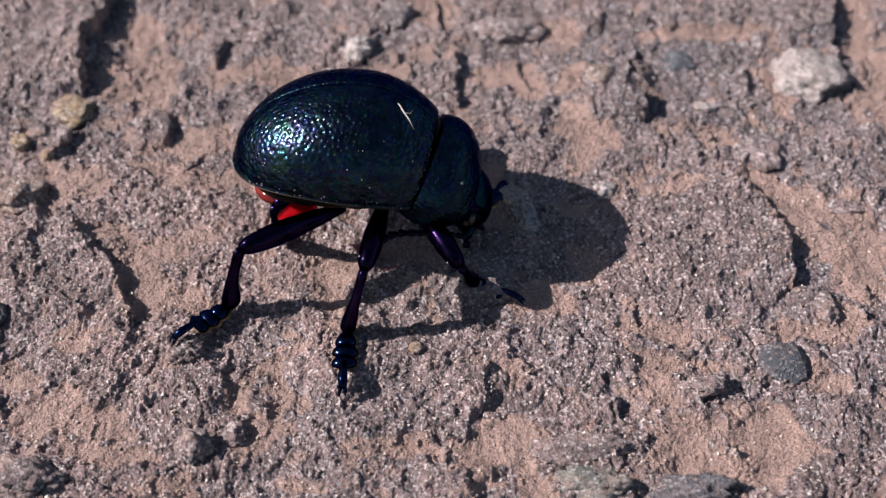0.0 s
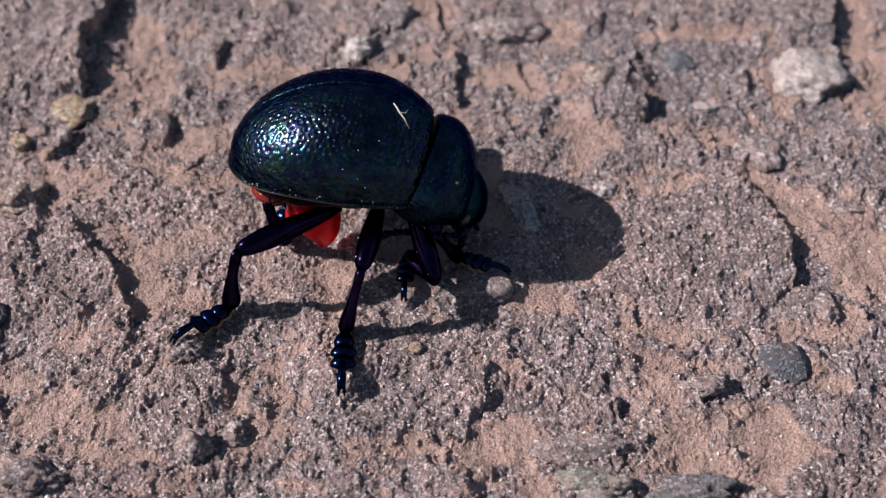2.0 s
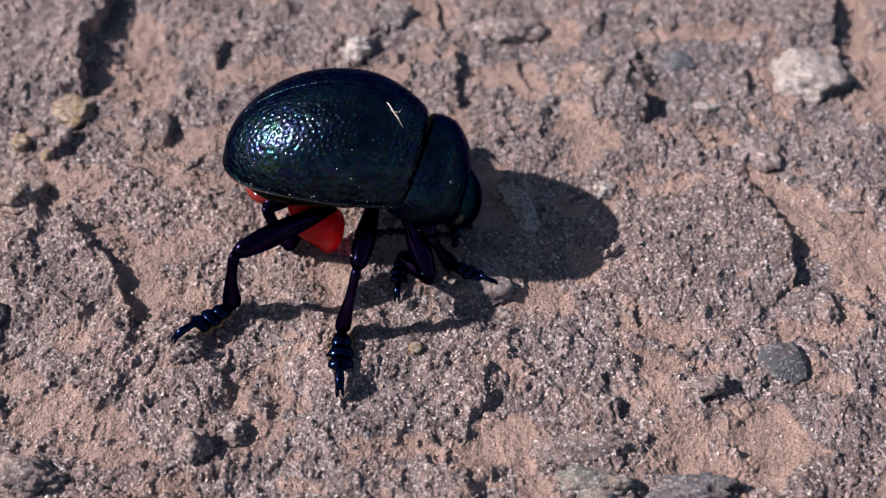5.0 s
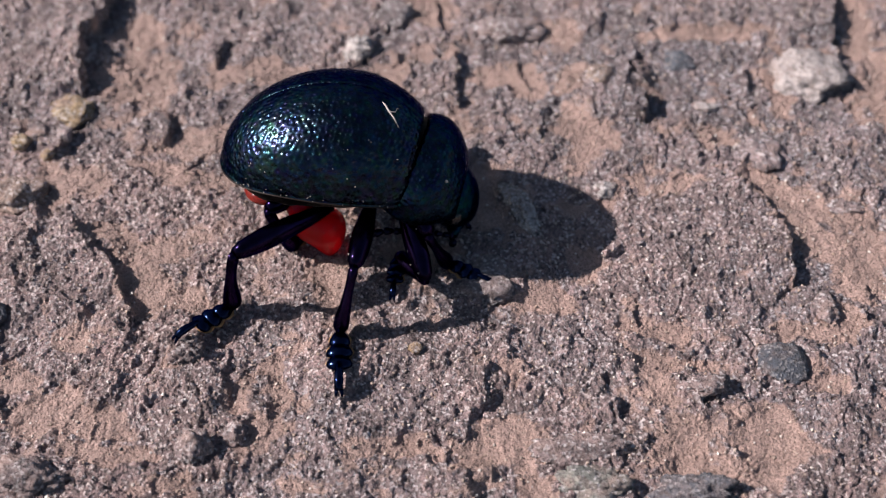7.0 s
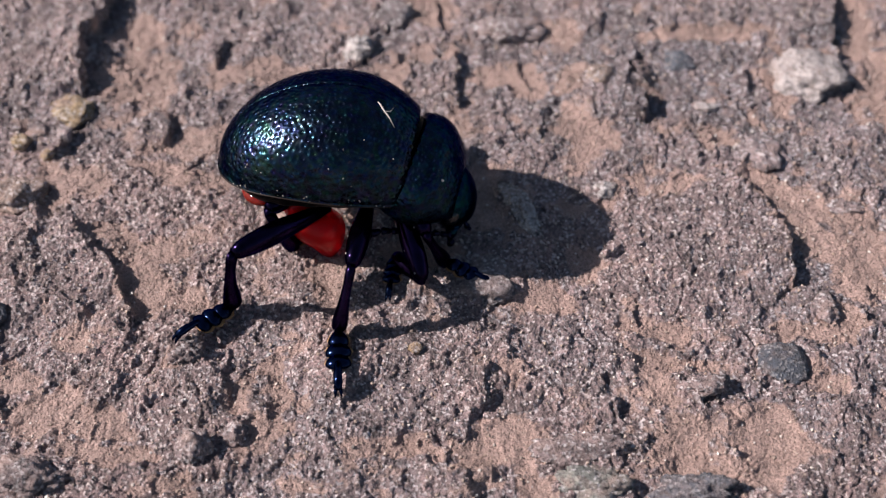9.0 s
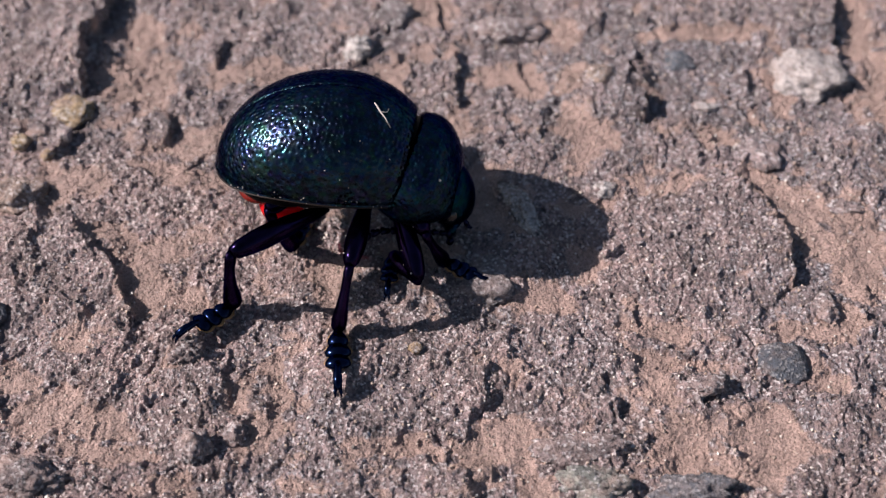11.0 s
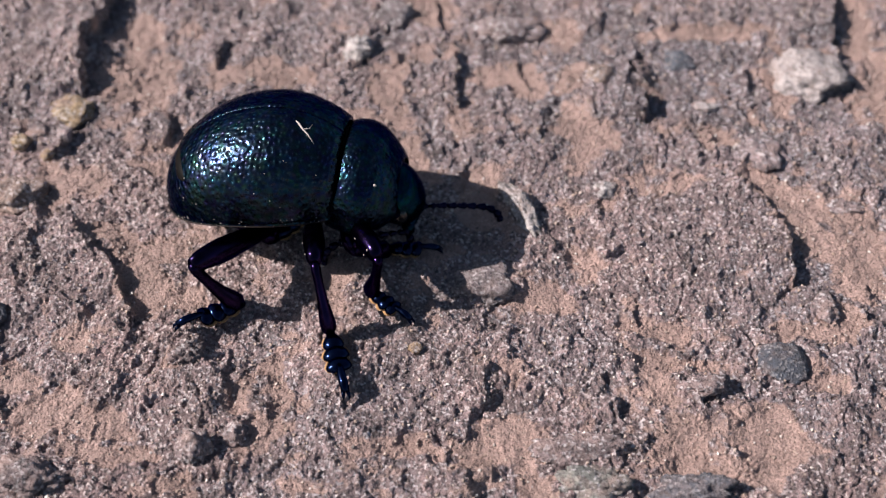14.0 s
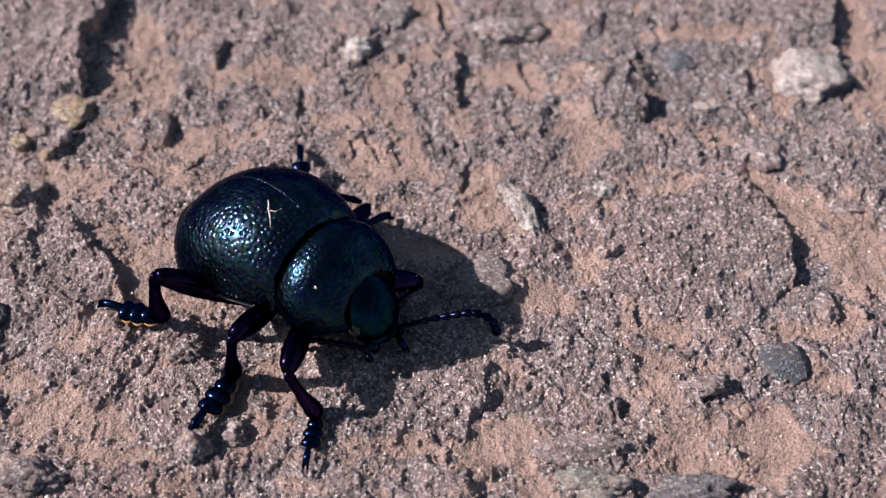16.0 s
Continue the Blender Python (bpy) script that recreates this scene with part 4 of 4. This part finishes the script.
# feet: seconds, ankle x, y, lift in mm, heading of the foot in degrees
FEET = {
    "right_hind": [(0, -13.3, -4.95, 0, -138), (12.6, -13.1, -4.95, 0, -139), (13.2, -13.1, -4.95, 0, -140), (14.0, -12.7, -4.8, 0, -151), (14.8, -12.7, -4.8, 0, -151), (15.0, -16.0, -3.3, 0.8, -122), (15.12, -17.2, -5.0, 0, -171), (15.5, -17.5, -5.7, 0, -186), (16, -17.3, -6.4, 0, -197)],
    "right_mid": [(0, -5.9, -7.1, 0, -90), (9, -6.4, -7.1, 0, -87), (13.2, -6.5, -7.1, 0, -86), (14.0, -6.9, -7.4, 0, -75), (15.1, -7.4, -8.0, 0, -64), (15.5, -7.9, -8.5, 0, -59), (15.6, -12.0, -8.7, 1.2, -90), (15.72, -12.5, -10.2, 0, -115), (16, -12.5, -10.2, 0, -116)],
    "right_fore": [(0, 1.9, -2.7, 0, -27), (0.2, 1.9, -2.7, 0, -27), (0.5, -2.0, -1.0, 0.3, -95), (0.9, -1.8, -1.2, 0.3, -95), (1.2, -0.6, -2.2, 0.3, -90), (1.5, -0.6, -2.3, 0.1, -90), (1.8, -2.0, -1.4, 0.1, -90), (2.1, -2.4, -0.8, 0, -93), (4.0, -2.6, -0.8, 0, -93),
                   (9.0, -3.1, -0.8, 0, -96), (12.6, -3.4, -0.8, 0, -85), (12.8, -2.0, -2.4, 0.4, -50), (13.0, -0.9, -4.3, 0.4, -14), (13.2, -1.0, -4.4, 0.6, -15), (13.4, -3.3, -4.2, 0.4, -40), (13.5, -4.1, -4.0, 0, -41), (14.1, -4.6, -4.0, 0, -41), (14.3, -4.2, -2.2, 2.6, -20),
                   (14.5, -3.6, -1.8, 3.0, -15), (14.7, -4.2, -2.4, 0.6, -30), (15.0, -4.5, -3.4, 0, -8), (15.1, -4.6, -3.0, 0, -8), (15.2, -4.2, -4.6, 1.6, -40), (15.3, -4.0, -6.5, 1.6, -60), (15.4, -5.0, -10.0, 0, -74), (15.7, -5.1, -10.2, 0, -74), (15.8, -6.1, -11.2, 0.6, -90), (15.9, -6.9, -12.9, 0.1, -98), (16, -7.3, -13.0, 0, -98)],
    "left_hind": [(0, -10.4, 0.4, 0, 100), (4.0, -9.9, 0.0, 0, 95), (6.5, -9.6, -0.1, 0, 85), (12.6, -9.7, -0.2, 0, 85), (13.2, -10.1, 0.0, 0, 80), (14.0, -10.9, 0.4, 0, 60), (14.9, -10.6, 0.6, 0, 60), (15.3, -10.5, 1.4, 0.3, 80), (15.6, -9.6, 4.6, 0, 95), (16, -9.6, 4.6, 0, 95)],
    "left_mid": [(0, -1.0, 6.5, 0, 85), (13.0, -1.6, 6.0, 0, 85), (13.6, -5.5, 6.0, 0, 85), (15.0, -7.5, 4.5, 0, 80), (15.2, -8.0, 3.0, 0.2, 70), (15.5, -7.0, 1.6, 0.4, 60), (15.7, -7.2, -0.2, 0, 38), (16, -7.2, -0.2, 0, 38)],
    "left_fore": [(0, 2.4, 1.2, 1.9, 60), (1.3, 2.4, 1.2, 1.9, 60), (2.2, 0.7, -1.6, 0, -30), (4.0, 0.6, -1.6, 0, -30), (9.0, 0.1, -1.4, 0, -28), (12.9, 0.0, -1.4, 0, -28), (13.4, -0.8, -0.8, 0.6, 10), (13.8, -3.2, 0.0, 0, -5), (14.9, -5.0, -0.3, 0, 30), (15.1, -6.4, 0.0, 0.2, 40), (15.2, -3.6, 0.6, 1.6, 0), (15.3, -2.4, 2.4, 2.4, 10),
                  (15.5, -2.8, -6.6, 0, -50), (15.8, -3.2, -6.2, 0, -55), (15.95, -4.0, -5.6, 0.2, -60), (16, -4.0, -5.6, 0, -60)],
}
# feelers: seconds, turn outward, pitch down, in degrees
FEELERS = {
    "right_": [(0, 160, 15), (12.8, 160, 15), (16, 160, 10)],
    "left_": [(0, 10, 45), (12.8, 10, 45), (13.6, 20, 25), (14.0, 10, -2), (14.5, 16, -22), (15, 6, 6), (15.1, 6, -14), (15.35, 12, -24), (15.5, 4, 4), (15.8, 10, 2), (16, 38, -12)],
}
# red pieces: seconds, x, y, z in the beetle's space, pitch
REDS = [
    [(0, -8.1, -1.5, -3.45, -16), (9.2, -8.0, -1.5, -3.45, -16), (11.5, -8.3, -1.2, -3.3, -14), (12.1, -8.6, -0.8, -3.0, -12), (12.6, -8.6, -0.3, -2.0, -5), (13.2, -8.0, 0, -0.6, 0), (14.8, -7.5, 0, 0.6, 0), (16, -7.5, 0, 0.6, 0)],
    [(0, -6.8, -2.5, -4.15, 0), (0.6, -6.8, -2.5, -4.25, 5), (1.5, -6.1, -2.1, -3.9, 25), (3.0, -5.6, -1.9, -3.9, 30), (9.2, -5.5, -1.9, -3.8, 30), (11.5, -7.35, -2.3, -3.9, 5), (12.0, -8.4, -1.7, -3.6, 0), (12.5, -9.0, -1.2, -3.1, 0), (12.7, -8.8, -0.3, -2.6, 0), (13.2, -8.0, 0, -0.8, 0), (14.8, -7.0, 0, 0.6, 0), (16, -7.0, 0, 0.6, 0)],
    [(0, -6.8, -0.5, -2.6, 10), (0.5, -6.6, -1.0, -3.7, 20), (1.0, -6.1, -1.5, -4.75, 30), (1.5, -5.5, -1.6, -5.0, 33), (3.0, -4.9, -1.6, -5.2, 33), (9.2, -4.2, -1.6, -5.55, 33), (11.3, -7.0, -0.5, -2.8, 0), (12.6, -6.8, -0.2, -1.6, 0), (13.2, -6.4, 0, -0.2, 0), (14.8, -6.0, 0, 0.8, 0), (16, -6.0, 0, 0.8, 0)],
]
# bend of the knees: seconds and a direction in the beetle's space, for the right side
POLE = {
    "right_hind": [(0, -0.58, -0.43, 0.69), (9, -0.51, -0.51, 0.69), (12.6, -0.51, -0.49, 0.70), (14, -0.55, -0.30, 0.78), (14.8, -0.5, -0.3, 0.8), (15.1, 0.43, -0.09, 0.90), (15.5, 0.34, -0.18, 0.92), (16, 0.18, -0.24, 0.96)],
    "right_mid": [(0, -0.09, -0.66, 0.74), (12.6, -0.09, -0.62, 0.78), (14, -0.06, -0.47, 0.88), (14.8, 0.0, -0.6, 0.8), (15.1, 0.05, -0.8, 0.5), (15.5, 0.08, -0.45, 0.89), (16, 0.33, -0.36, 0.87)],
    "right_fore": [(0, -0.02, -0.85, 0.52), (0.3, 0.1, -0.85, 0.45), (0.6, 0.48, -0.82, 0.32), (12.6, 0.47, -0.81, 0.35), (13, 0.20, -0.51, 0.84), (13.5, -0.15, -0.68, 0.71), (14, 0.35, -0.52, 0.78), (14.5, 0.6, -0.71, 0.2), (15, 0.27, -0.70, 0.66), (15.1, 0.33, -0.81, 0.49), (15.4, -0.17, -0.65, 0.74), (15.7, -0.17, -0.65, 0.74), (16, -0.01, -0.61, 0.79)],
    "left_hind": [(0, -0.42, 0.67, 0.61), (4, -0.25, 0.0, 0.9), (6.5, -0.25, 0.0, 0.9), (12.6, -0.25, 0.0, 0.9), (14, -0.6, 0.2, 0.4), (15.3, -0.6, -0.6, 0.0), (15.6, 0.7, -0.6, -0.2), (16, 0.7, -0.6, -0.2)],
    "left_mid": [(0, 0.0, -1.0, 0.5), (13, 0.0, -1.0, 0.2), (14, 0.0, -0.8, -0.5), (15.1, 0.0, -0.6, -0.8), (16, 0.2, -0.8, -0.6)],
    "left_fore": [(0, 0.3, 0.6, 0.3), (2.2, -0.37, 0.72, 0.59), (12.8, -0.28, 0.70, 0.66), (14, -0.3, 0.3, 0.3), (15.1, -0.3, -0.8, -0.1), (15.5, 0.60, -0.80, 0.0), (16, 0.3, -0.5, -0.3)],
}


def bone(a, b, up):
    """The pose of a limb from a towards b, with z towards up."""
    x = (b - a).normalized()
    y = up.cross(x).normalized()
    z = x.cross(y)
    return Matrix(((x.x, y.x, z.x, a.x), (x.y, y.y, z.y, a.y), (x.z, y.z, z.z, a.z), (0, 0, 0, 1)))


def metres(m):
    m = m.copy()
    m.translation = m.translation * MM
    return m


def motions():
    times = [k / 10 for k in range(161)]
    bodies = []
    for t in times:
        x, y, z, turn, pitch, roll = glide(BODY, t)
        bodies.append(pose(x, y, z, roll, pitch, turn))
    walk(BEETLE, [(t, metres(m)) for t, m in zip(times, bodies)])
    necks = [pose(0.3, 0, 1.5, 0, glide(NECK, t)[1], glide(NECK, t)[0]) @ pose(-0.3, 0, -1.5) for t in times]
    walk(SHIELD, [(t, metres(m)) for t, m in zip(times, necks)])
    walk(ABDOMEN, [(t, metres(pose(-1.0, 0, -0.3, 0, float(glide(BELLY, t)[0]), 0) @ pose(1.0, 0, 0.3))) for t in times])
    for name, (fem, tib, tar) in LEGS.items():
        side, kind = name.split("_")
        flip = -1 if side == "left" else 1
        hip0 = Vector(HIPS[kind])
        hip0.y *= flip
        fl, tl = BONES[kind]
        rows = [glide(FEET[name], t) for t in times]
        along = np.linspace(-0.1, 1.0, 10) * 4.8
        fx = np.array([r[0] + along * math.cos(radians(r[3])) for r in rows])
        fy = np.array([r[1] + along * math.sin(radians(r[3])) for r in rows])
        under = ground_at(fx, fy)[0]
        line = np.linspace(-0.1, 1.0, 10)[None] * (under[:, -1:] - under[:, 1:2]) + under[:, 1:2]
        heights = under[:, 1] + np.maximum(0, (under - line).max(1) - 0.10)
        slopes = (under[:, -1] - under[:, 1]) / 4.8
        keys = ([], [], [])
        for t, m, nm, r, h, slope in zip(times, bodies, necks, rows, heights, slopes):
            pole0 = Vector(glide(POLE[name], t))
            pole0.y *= flip
            hip = m @ (nm @ hip0 if kind == "fore" else hip0)
            ankle = Vector((r[0], r[1], float(h) + 0.36 + r[2]))
            pole = m.to_3x3() @ pole0
            u = ankle - hip
            d = max(abs(fl - tl) + 0.3, min(u.length, fl + tl - 0.02))
            u.normalize()
            ankle = hip + u * d
            w = (pole - u * pole.dot(u)).normalized()
            a = (fl * fl - tl * tl + d * d) / (2 * d)
            knee = hip + u * a + w * math.sqrt(max(0.0, fl * fl - a * a))
            head = radians(r[3])
            toe = ankle + Vector((math.cos(head), math.sin(head), float(slope) - 0.03 - 0.12 * min(1.5, r[2])))
            inv = m.inverted()
            for k, pm in zip(keys, (bone(hip, knee, w), bone(knee, ankle, w), bone(ankle, toe, Vector((0, 0, 1))))):
                k.append((t, metres(inv @ pm)))
        for ob, k in zip((fem, tib, tar), keys):
            walk(ob, k)
    for side, ob in ANTENNAE.items():
        flip = 1 if side == "left_" else -1
        walk(ob, [(t, metres(nm @ pose(5.0, flip * 1.2, -2.7, 0, glide(FEELERS[side], t)[1], flip * glide(FEELERS[side], t)[0]))) for t, nm in zip(times, necks)])
    for ob, plan in zip(RED, REDS):
        walk(ob, [(t, metres(pose(*glide(plan, t)[:3], 0, glide(plan, t)[3], 0))) for t in times])


motions()
